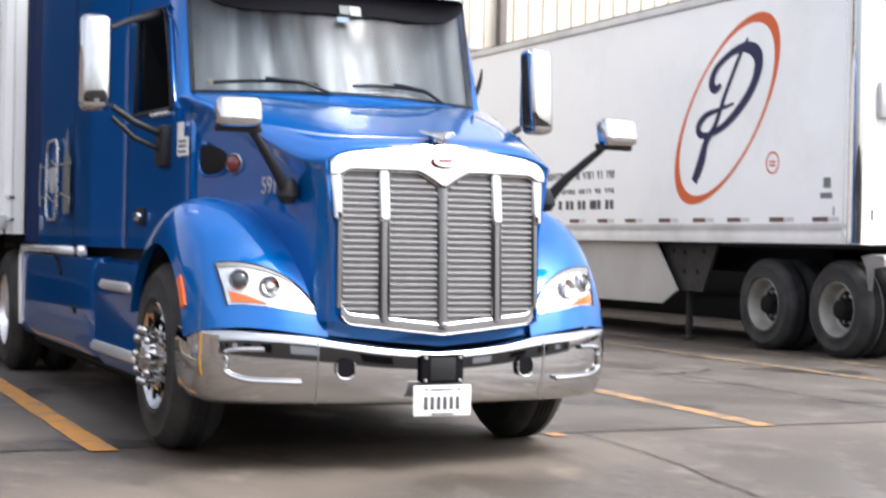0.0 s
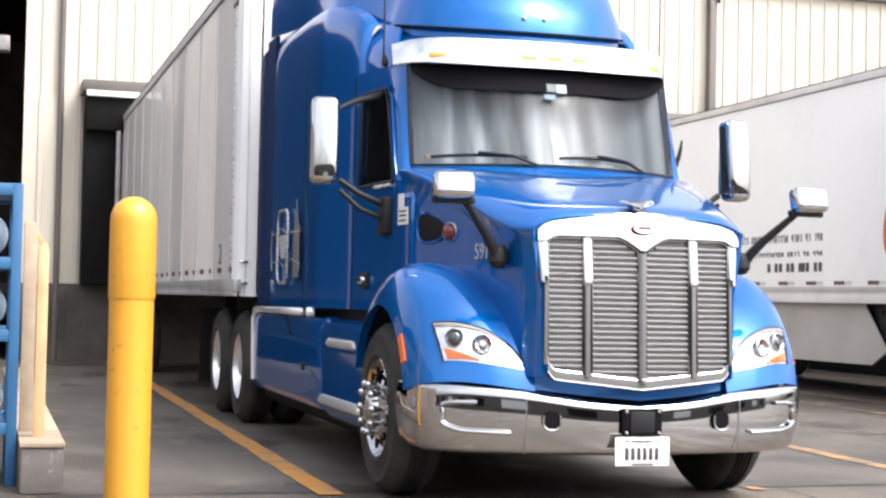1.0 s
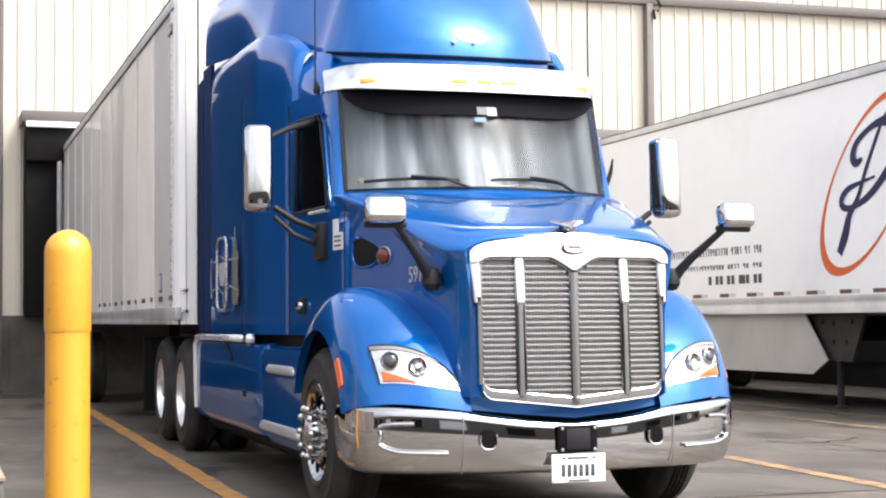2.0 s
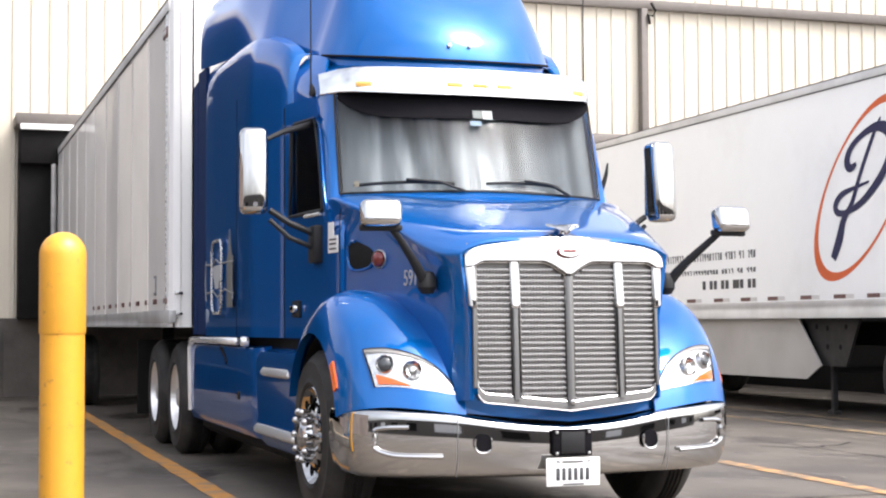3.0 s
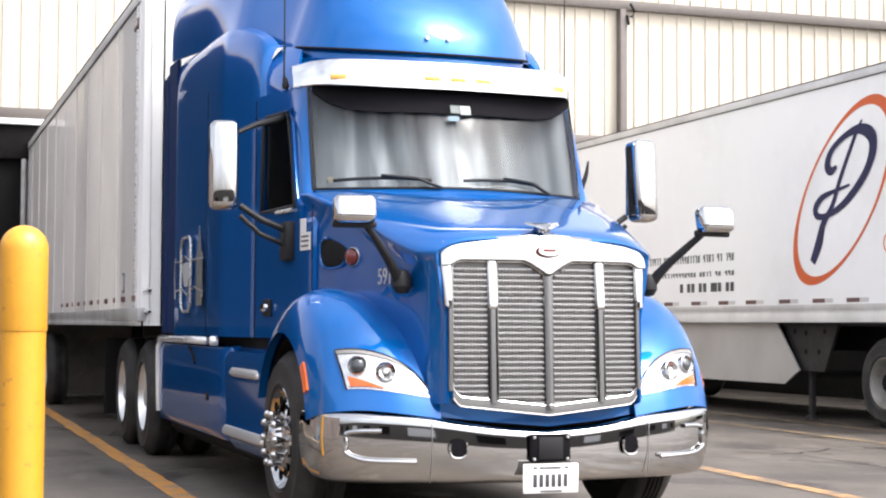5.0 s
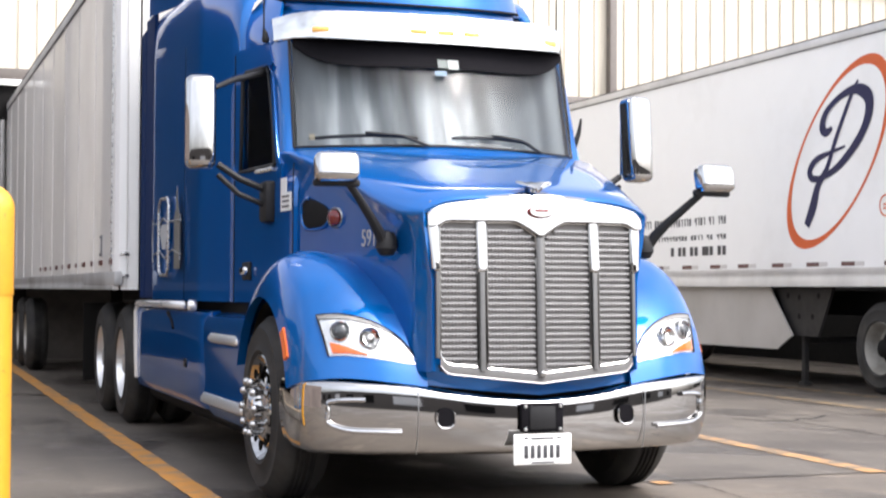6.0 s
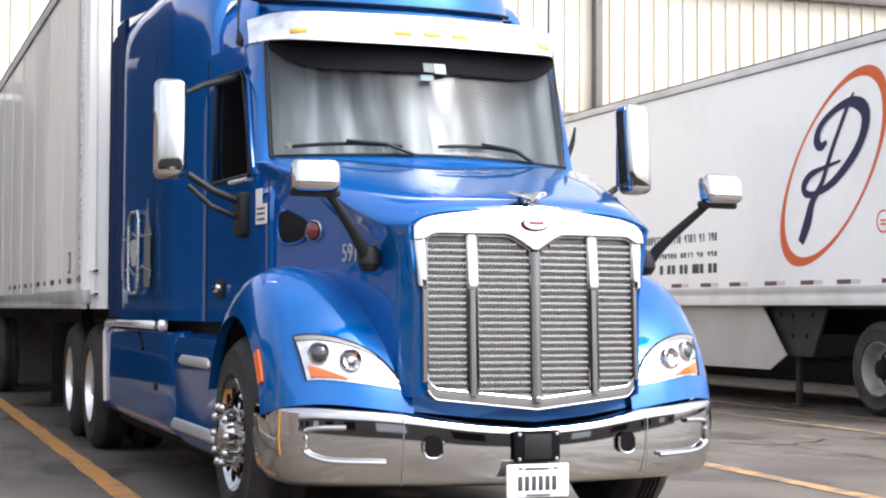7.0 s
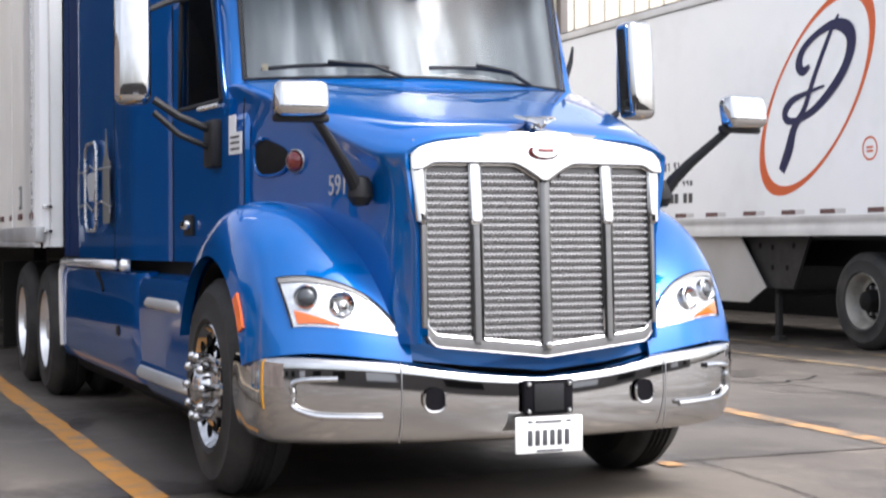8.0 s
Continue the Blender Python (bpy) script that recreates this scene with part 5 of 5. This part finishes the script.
# chassis fairings with steps
for s in SIDES:
    X = 1.13
    sk = new("chassis_fairing")
    sk.parent = truck
    tagged(sk, "blue chassis skirt with polished steps and chrome edging")
    rows = []
    for x, z in ((X - 0.07, 1.0), (X - 0.02, 0.985), (X, 0.94), (X, 0.6), (X - 0.005, 0.42), (X - 0.03, 0.36), (X - 0.08, 0.34)):
        rows.append([(s * (x - q), y, z) for y, q in ((2.88, 0.035), (2.93, 0.02), (3.0, 0.006), (3.1, 0.0), (3.6, 0.0), (4.4, 0.0), (5.1, 0.0), (5.735, 0.0))])
    part("skirt", grid(rows, 0.015), BLUE, sk)
    rows = []
    for x, z in ((X - 0.10, 0.99), (X - 0.03, 0.965), (X - 0.010, 0.90), (X - 0.012, 0.80), (X - 0.012, 0.77), (X - 0.022, 0.5), (X - 0.012, 0.46), (X - 0.04, 0.42), (X - 0.05, 0.36), (X - 0.10, 0.30)):
        rows.append([(s * x, y, z) for y in (1.62, 2.1, 2.6, 2.95)])
    part("step_panel", grid(rows, 0.012), BLUE, sk)
    for y0, y1, z0, z1, out in ((1.9, 2.78, 0.80, 0.868, 0.012), (1.72, 2.95, 0.405, 0.478, 0.022)):
        prof = ((X - 0.06, z0), (X + out - 0.02, z0 + 0.002), (X + out, z0 + 0.018), (X + out, z1 - 0.035), (X + out - 0.02, z1 - 0.006), (X - 0.05, z1))
        ends = ((y0, 0.05), (y0 + 0.02, 0.012), (y0 + 0.08, 0.0), (y1 - 0.08, 0.0), (y1 - 0.02, 0.012), (y1, 0.05))
        part("step_tread", grid([[(s * (x - q), y, z) for y, q in ends] for x, z in prof], 0.008), SATIN, sk, "bright silver step tread")
    part("lower_valance", grid([[(s * x, y, z) for y in (1.7, 2.3, 3.0, 4.5, 5.6)] for x, z in ((X - 0.08, 0.37), (X - 0.09, 0.30), (X - 0.15, 0.25))], 0.01), DARK, sk)
    part("chrome_edge", tube([(s * (X - 0.004), y, 1.026) for y in (3.62, 3.64, 4.4, 5.0, 5.63)] + [(s * (X - 0.004), 5.69, 1.014), (s * (X - 0.002), 5.716, 0.96), (s * (X - 0.002), 5.722, 0.7), (s * (X - 0.006), 5.73, 0.42)], (0.008, 0.029, 0.029, 0.029, 0.029, 0.031, 0.031, 0.029, 0.024), 14), EDGE, sk, "bright rounded edging", smooth=60)
    part("cap_knob", spin([(s * (X - 0.03), 0.036), (s * (X + 0.012), 0.036), (s * (X + 0.026), 0.028), (s * (X + 0.032), 0.0)], "x", 16, (0, 3.33, 1.028)), EDGE, sk)
    part("latch", box(s * X - 0.012, s * X + 0.012, 3.48, 3.56, 0.605, 0.665, 0.01), BLACK, sk)
    part("drain_slot", tube([(s * (X + 0.002), 4.25, 0.97), (s * (X + 0.002), 4.05, 0.91), (s * (X + 0.002), 4.0, 0.86)], 0.014, 6), DARK, sk)
part("frame_rail", box(-0.5, -0.38, 1.2, 8.6, 0.62, 0.9), DARK, truck)
part("frame_rail", box(0.38, 0.5, 1.2, 8.6, 0.62, 0.9), DARK, truck)
part("fuel_tank", spin([(1.9, 0.0), (1.9, 0.3), (5.5, 0.3), (5.5, 0.0)], "y", 24, (-0.78, 0, 0.66)), DARK, truck)
part("fuel_tank", spin([(1.9, 0.0), (1.9, 0.3), (5.5, 0.3), (5.5, 0.0)], "y", 24, (0.78, 0, 0.66)), DARK, truck)
part("front_axle", tube([(-0.95, 1.20, 0.48), (0.95, 1.20, 0.48)], 0.06, 10), DARK, truck)
part("rear_axle", tube([(-1.0, 6.32, 0.5), (1.0, 6.32, 0.5)], 0.1, 10), DARK, truck)
part("rear_axle", tube([(-1.0, 7.64, 0.5), (1.0, 7.64, 0.5)], 0.1, 10), DARK, truck)
for s in SIDES:
    wheel_parts(s * 1.135, 1.20, 0.5, 0.27, s, truck, "steer")
    for y in (6.32, 7.64):
        wheel_parts(s * 1.165, y, 0.505, 0.25, s, truck, "drive")
        wheel_parts(s * 0.84, y, 0.505, 0.25, s, truck, "drive")


# ---------------------------------------------------------------- box trailers
def trailer_shell(tr, xc, y0, y1, z0, z1, rail_z, panel_mat, pitch, half=1.3, bottom_mat=RAIL):
    """Posts-and-panels box: each side panel a part, rails, nose and roof."""
    n = round((y1 - y0 - 0.3) / pitch)
    for s in SIDES:
        x = xc + s * half
        for k in range(n):
            a = y0 + 0.22 + (y1 - y0 - 0.3) * k / n
            b = y0 + 0.22 + (y1 - y0 - 0.3) * (k + 1) / n
            part("side_panel", box(min(x, x - s * 0.03), max(x, x - s * 0.03), a + 0.004, b - 0.004, rail_z, z1 - 0.09, 0.003, 1), panel_mat, tr)
            part("panel_joint", box(min(x, x + s * 0.008), max(x, x + s * 0.008), b - 0.03, b + 0.03, rail_z, z1 - 0.09, 0.002, 1), panel_mat, tr)
        part("top_rail", box(min(x - s * 0.06, x + s * 0.012), max(x - s * 0.06, x + s * 0.012), y0 + 0.1, y1, z1 - 0.10, z1, 0.012), PALERAIL, tr, "top rail")
        part("rail_seam", box(min(x, x + s * 0.015), max(x, x + s * 0.015), y0 + 0.11, y1, z1 - 0.112, z1 - 0.101), INK, tr)
        part("rail_cap", box(min(x - s * 0.03, x + s * 0.015), max(x - s * 0.03, x + s * 0.015), y0 + 0.11, y1, z1 + 0.001, z1 + 0.010), INK, tr)
        part("bottom_rail", grid([[(x + s * d, y, z) for y in (y0 + 0.12, y1)] for d, z in ((-0.03, rail_z + 0.01), (0.012, rail_z + 0.005), (0.014, rail_z - 0.05), (0.008, rail_z - 0.06), (0.008, rail_z - 0.11), (0.014, rail_z - 0.12), (0.012, z0), (-0.05, z0))], 0.006), bottom_mat, tr, "ribbed bottom rail")
        nose = [(x, y0 + 0.22), (x, y0 + 0.12), (x - s * 0.03, y0 + 0.04), (x - s * 0.09, y0), (x - s * 0.2, y0)]
        part("corner_post", grid([[(px, py, z) for px, py in nose] for z in (z0, z1)], 0.012), WHITE, tr, "rounded corner post")
        for px, py in (nose[1], nose[3]):
            part("post_rib", tube([(px + s * 0.002, py - 0.002, z0 + 0.01), (px + s * 0.002, py - 0.002, z1 - 0.02)], 0.007, 8), PALERAIL, tr)
        part("corner_trim", tube([(x + s * 0.004, y0 + 0.225, z0), (x + s * 0.004, y0 + 0.225, z1 - 0.02)], 0.012, 8), ALU, tr)
    part("nose_wall", box(xc - half + 0.18, xc + half - 0.18, y0, y0 + 0.03, z0, z1, 0.004), panel_mat, tr, "pale nose wall")
    part("roof", box(xc - half + 0.03, xc + half - 0.03, y0 + 0.04, y1, z1 - 0.02, z1 + 0.005), panel_mat, tr)
    part("floor", box(xc - half + 0.03, xc + half - 0.03, y0 + 0.03, y1, z0, z0 + 0.1), DARK, tr)
    part("rear_wall", box(xc - half + 0.03, xc + half - 0.03, y1 - 0.03, y1, z0 + 0.1, z1 - 0.02), DARK, tr)


def marks(tr, x, s, ys, z, ln, h):
    for y in ys:
        part("reflector_red", box(min(x, x + s * 0.006), max(x, x + s * 0.006), y, y + ln * 0.6, z, z + h), REDMARK, tr)
        part("reflector_white", box(min(x, x + s * 0.006), max(x, x + s * 0.006), y - ln * 0.4, y, z, z + h), WHITEMARK, tr)


white_trailer = thing("box_trailer", "weathered pale box trailer coupled to the blue truck", "trailer", "box trailers")
trailer_shell(white_trailer, 0, 5.78, 18.5, 1.13, 4.0, 1.275, GREYPAN, 1.22)
part("front_rail_step", box(-1.315, -1.25, 5.75, 7.85, 1.165, 1.28, 0.01), RAIL, white_trailer)
for k in range(11):
    part("side_marker", box(-1.312, -1.298, 5.98 + 0.62 * k, 6.13 + 0.62 * k + 0.05 * (k % 2), 1.34, 1.385, 0.004), REDMARK, white_trailer, "small dull red side reflector")
part("label", box(-1.310, -1.298, 6.63, 6.76, 1.42, 1.60, 0.003), PRINT, white_trailer, "grey-framed printed label")
part("label_field", box(-1.313, -1.309, 6.655, 6.735, 1.445, 1.575), WHITEMARK, white_trailer)
part("top_lamp", box(-1.32, -1.298, 5.9, 6.15, 3.68, 3.77, 0.008), REDMARK, white_trailer, "red-framed clearance lamp")
part("lamp_window", box(-1.324, -1.318, 5.94, 6.11, 3.70, 3.75, 0.004), WHITEMARK, white_trailer)
for z in (1.245, 1.425):
    part("post_clamp", box(-1.265, -1.195, 5.757, 5.779, z - 0.012, z + 0.012, 0.004), ALU, white_trailer, "small bright clamp")
part("coupler_plate", box(-0.9, 0.9, 5.9, 8.2, 1.03, 1.13, 0.01), DARK, white_trailer)
for s in SIDES:
    part("landing_leg", box(s * 0.8 - 0.06, s * 0.8 + 0.06, 9.3, 9.42, 0.3, 1.13, 0.01), DARK, white_trailer)
    part("mud_flap", box(s * 0.95 - 0.3, s * 0.95 + 0.3, 8.35, 8.37, 0.25, 1.0), DARK, white_trailer)
    for y in (15.4, 16.7):
        wheel_parts(s * 1.2, y, 0.505, 0.25, s, white_trailer, "steel")

# the second trailer, with its print
RX = 7.23
print_trailer = thing("box_trailer", "clean white box trailer with orange oval and navy swirl print", "trailer", "box trailers")
trailer_shell(print_trailer, RX + 1.3, 5.87, 18.5, 1.20, 4.12, 1.412, WHITE, 12.5, bottom_mat=PALERAIL)
marks(print_trailer, RX, -1, [6.35 + 0.77 * k + (0.05 if k % 3 == 2 else 0) for k in range(14)], 1.435, 0.44, 0.05)


def on_side(y, z, off=0.004):
    return (RX - off, y, z)


def ellipse(cy, cz, a, b, tilt, n=96):
    c, s = math.cos(radians(tilt)), math.sin(radians(tilt))
    return [(cy + a * math.cos(t) * c - b * math.sin(t) * s, cz + a * math.cos(t) * s + b * math.sin(t) * c) for t in [2 * math.pi * k / n for k in range(n + 1)]]


out_e = ellipse(8.306, 2.722, 1.348, 0.665, -46)
in_e = ellipse(8.306, 2.722, 1.205, 0.628, -46)
part("orange_ring", grid([[on_side(y, z, 0.003) for y, z in out_e], [on_side(y, z, 0.003) for y, z in in_e]]), ORANGE, print_trailer, "orange oval ring print", smooth=0)


def stroke(points, widths, off, name="navy_stroke"):
    pts = smooth_line([(y, z, 0) for y, z in points], 60)
    ws = [w.x for w in smooth_line([(w, 0, 0) for w in widths], 60)]
    a, b = [], []
    for k, p in enumerate(pts):
        d = (pts[min(k + 1, 59)] - pts[max(k - 1, 0)]).normalized()
        n = Vector((-d.y, d.x, 0))
        a.append(on_side(*(p + n * ws[k] / 2).xy, off))
        b.append(on_side(*(p - n * ws[k] / 2).xy, off))
    part(name, grid([a, b]), NAVY, print_trailer, "navy brush stroke print", smooth=0)


stroke(((7.87, 3.53), (8.01, 3.36), (8.3, 2.92), (8.49, 2.58), (8.68, 2.38), (8.78, 2.15), (8.92, 1.92)), (0.03, 0.06, 0.07, 0.08, 0.11, 0.15, 0.12), 0.005)
stroke(((8.385, 3.037), (8.50, 2.99), (8.58, 3.05), (8.55, 3.17), (8.43, 3.28), (8.18, 3.39), (7.91, 3.43), (7.70, 3.35), (7.65, 3.20), (7.74, 2.99), (7.95, 2.78), (8.28, 2.57), (8.60, 2.47), (8.80, 2.475), (8.85, 2.57), (8.71, 2.69), (8.43, 2.75), (8.12, 2.80)),
       (0.05, 0.10, 0.13, 0.10, 0.08, 0.08, 0.12, 0.17, 0.15, 0.12, 0.11, 0.09, 0.07, 0.09, 0.10, 0.08, 0.05, 0.03), 0.008)
# small round mark and unreadable small print as bars
ring_o, ring_i = ellipse(7.35, 2.09, 0.125, 0.125, 90, 40), ellipse(7.35, 2.09, 0.105, 0.105, 90, 40)
part("small_ring", grid([[on_side(*p) for p in ring_o], [on_side(*p) for p in ring_i]]), ORANGE, print_trailer, smooth=0)
for z in (2.05, 2.09):
    part("small_bar", box(RX - 0.005, RX - 0.001, 7.30, 7.40, z, z + 0.022), ORANGE, print_trailer)
rnd = random.Random(3)
for z, h, y_end, step in ((2.022, 0.105, 10.83, 0.078), (1.826, 0.066, 10.83, 0.088)):
    y, count = y_end, 0
    while y < 14.2:
        count += 1
        if count not in (4, 7, 12, 27):
            part("print_bar", box(RX - 0.005, RX - 0.001, y, y + 0.02, z, z + h), INK, print_trailer)
            part("print_bar", box(RX - 0.005, RX - 0.001, y + 0.02, y + step * 0.66, z + h * rnd.choice((0.0, 0.42, 0.8)), z + h * rnd.choice((0.9, 1.0))), PRINT, print_trailer)
        y += step
for gap in (0, 1, 2.7, 3.6, 4.3, 6, 7, 8.7, 9.7, 11.4):
    y = 10.83 + 0.125 * gap
    part("print_bar", box(RX - 0.005, RX - 0.001, y, y + 0.085, 1.615, 1.735), INK, print_trailer)
for (y, z, w, h) in ((6.32, 1.79, 0.12, 0.11), (6.29, 1.68, 0.2, 0.06), (6.25, 1.5, 0.02, 0.09)):
    part("small_print", box(RX - 0.005, RX - 0.001, y, y + w, z, z + h, 0.001, 1), PRINT, print_trailer)
# hanging gear
part("landing_bracket", slab([(RX + 0.2, 8.68, 1.2), (RX + 0.2, 9.95, 1.2), (RX + 0.2, 9.55, 0.6), (RX + 0.2, 9.0, 0.6)], (0.04, 0, 0)), GEAR, print_trailer, "drilled landing gear bracket")
# Drilled holes: their darkness is painted with near-black discs on the plate.
for y, z in ((9.4, 0.84), (9.11, 0.84), (9.4, 1.07), (9.65, 1.09), (8.98, 1.09)):
    part("bracket_hole", spin([(RX + 0.196, 0.0), (RX + 0.196, 0.035)], "x", 12, (0, y, z)), DARK, print_trailer)
for x in (RX + 0.3, RX + 2.3):
    part("landing_leg", box(x - 0.035, x + 0.035, 9.39, 9.46, 0.04, 0.75, 0.01), GEAR, print_trailer)
    part("leg_foot", box(x - 0.06, x + 0.06, 9.36, 9.49, 0.0, 0.05, 0.01), GEAR, print_trailer)
part("leg_brace", tube([(RX + 0.3, 9.43, 0.55), (RX + 2.3, 9.43, 0.55)], 0.04), GEAR, print_trailer)
part("side_skirt", slab([(RX + 0.1, 9.93, 1.2), (RX + 0.1, 15.0, 1.2), (RX + 0.1, 15.0, 0.42), (RX + 0.1, 9.75, 0.43), (RX + 0.1, 9.40, 0.61)], (0.02, 0, 0)), SKIRT, print_trailer, "dusty grey aerodynamic side skirt")
part("under_frame", box(RX + 0.8, RX + 1.8, 5.8, 18.4, 0.85, 1.16), DARK, print_trailer)
for y in (15.9, 17.2):
    for x, s in ((RX + 0.1, -1), (RX + 2.5, 1)):
        wheel_parts(x, y, 0.51, 0.25, s, print_trailer, "steel")
part("nose_box", box(RX + 0.20, RX + 0.42, 5.78, 5.865, 2.50, 2.88, 0.025), RAIL, print_trailer, "grey junction box on the nose")
part("nose_roundel", spin([(5.855, 0.0), (5.855, 0.13), (5.87, 0.13)], "y", 24, (RX + 0.40, 0, 3.78)), PRINT, print_trailer)
part("corner_tube", tube([(RX + 0.03, 5.955, 1.21), (RX + 0.03, 5.955, 4.1)], 0.08, 20), CHROME, print_trailer, "polished round corner tube")
part("nose_latch", box(RX + 0.16, RX + 0.175, 5.84, 5.865, 1.45, 1.56, 0.003), INK, print_trailer)

# tractor under the second trailer: drive bogie with guard
bogie = thing("tractor_bogie", "rear axles of a parked tractor under the white trailer", "truck")
for y in (6.31, 7.61):
    for x, s in ((RX + 0.1, -1), (RX + 0.42, -1), (RX + 2.18, 1), (RX + 2.5, 1)):
        wheel_parts(x, y, 0.515, 0.25, s, bogie, "steel")
    part("axle", tube([(RX + 0.2, y, 0.52), (RX + 2.4, y, 0.52)], 0.1), DARK, bogie)
part("chassis_rail", box(RX + 0.85, RX + 0.97, 0.5, 8.2, 0.7, 0.98), DARK, bogie)
part("chassis_rail", box(RX + 1.65, RX + 1.77, 0.5, 8.2, 0.7, 0.98), DARK, bogie)
part("fifth_wheel", box(RX + 0.8, RX + 1.8, 6.2, 7.3, 1.02, 1.15, 0.02), DARK, bogie)
guard = part("guard", grid([[(x, y, z) for x in (RX + 0.03, RX + 0.3, RX + 0.6)] for y, z in ((5.84, 1.08), (5.69, 1.10), (5.54, 1.09), (5.48, 1.05), (5.48, 0.98))], 0.012), GREYRIM, bogie, "grey mudguard ahead of the wheels")
part("guard_side", slab([(RX + 0.03, 5.84, 1.08), (RX + 0.03, 5.50, 1.09), (RX + 0.03, 5.50, 0.98), (RX + 0.03, 5.64, 0.96), (RX + 0.03, 5.67, 0.73), (RX + 0.03, 5.72, 0.73), (RX + 0.03, 5.76, 0.96)], (0.012, 0, 0)), GREYRIM, guard)
part("side_tank", box(RX + 0.1, RX + 0.7, 2.2, 4.9, 0.4, 1.0, 0.08), SKIRT, bogie)

# ---------------------------------------------------------------- left side: bollard, kerb, rack
bollard = thing("bollard", "tall yellow painted steel bollard with a domed top", "bollard", at=(-2.60, 0.85, 0))
R = 0.119
part("post", spin([(0.0, R), (0.02, R), (1.105, R)], "z", 48), YELLOW, bollard)
part("cap", spin([(1.105, R + 0.004), (1.112, R + 0.006), (1.53, R + 0.006)] + [(1.53 + (R + 0.006) * math.sin(a), (R + 0.006) * math.cos(a)) for a in [k * math.pi / 20 for k in range(1, 11)]], "z", 48), YELLOW, bollard, "yellow plastic sleeve with a dome")
part("foot_ring", spin([(0.0, R + 0.03), (0.012, R + 0.03), (0.016, R)], "z", 40), CONCWALL, bollard)

kerb = thing("kerb_block", "low chipped concrete kerb topped with a weathered plank", "kerb", at=(-3.04, 1.35, 0))
part("block", box(-0.105, 0.135, 0, 9.0, 0, 0.262, 0.02), BLOCK, kerb)
part("plank", box(-0.108, 0.14, -0.012, 9.0, 0.264, 0.288, 0.004), PLY, kerb)
post = tagged(part("timber_post", slab([(-0.032, 0, 0.288), (0.032, 0, 0.288), (0.032, 0.02, 1.36), (0.022, 0.02, 1.405), (0.0, 0.02, 1.42), (-0.022, 0.02, 1.405), (-0.032, 0.02, 1.36)], (0, 0.045, 0), 0.004), WOOD), "pale pine timber with a rounded top standing on the kerb plank", "timber")
post.location = (-3.035, 1.72, 0)
frame_ob = thing("timber_brace", "weathered pine board with a slanting brace behind the post", "timber", at=(-3.09, 2.1, 0))
part("upright", box(-0.05, 0.03, 0, 0.04, 0.288, 1.55, 0.005), PLY, frame_ob)
part("brace", slab([(-0.05, 0.045, 1.56), (-0.01, 0.045, 1.56), (0.10, 0.045, 1.40), (0.06, 0.045, 1.40)], (0, 0.025, 0), 0.003), WOOD, frame_ob)
rack = thing("bottle_rack", "blue steel rack stacked with large clear water bottles", "rack", at=(-3.69, 1.75, 0))
for x in (-0.5, 0.5):
    for y in (0.0, 1.0):
        part("upright", box(x - 0.03, x + 0.03, y - 0.03, y + 0.03, 0, 1.76, 0.008), RACKBLUE, rack)
for z in (0.30, 0.84, 1.26, 1.69):
    for y in (0.0, 1.0):
        part("rail", box(-0.5, 0.5, y - 0.025, y + 0.025, z, z + 0.07, 0.006), RACKBLUE, rack)
    for x in (-0.5, 0.5):
        part("rail", box(x - 0.025, x + 0.025, 0, 1.0, z, z + 0.07, 0.006), RACKBLUE, rack)
    part("shelf", box(-0.48, 0.48, 0.03, 0.97, z + 0.02, z + 0.04), RACKBLUE, rack)
for z in (0.37, 0.90, 1.32):
    for x in (-0.32, 0.0, 0.32):
        b = tagged(part("water_bottle", spin([(-0.02, 0.0), (-0.02, 0.03), (0.02, 0.03), (0.06, 0.11), (0.1, 0.135), (0.2, 0.135), (0.21, 0.128), (0.23, 0.135), (0.34, 0.135), (0.36, 0.128), (0.38, 0.135), (0.48, 0.13), (0.49, 0.0)], "y", 24), BOTTLE), "large clear blue-tinted water bottle lying in the rack", "bottle", "water bottles")
        b.location = (-3.69 + x, 1.82, z + 0.142)

# security light box on the dark bay
part_box = tagged(part("wall_lamp", box(-3.6, -3.1, WALL_Y - 0.3, WALL_Y + 0.05, 5.0, 5.25, 0.03), GREYRIM), "grey box lamp in the dark bay", "lamp")
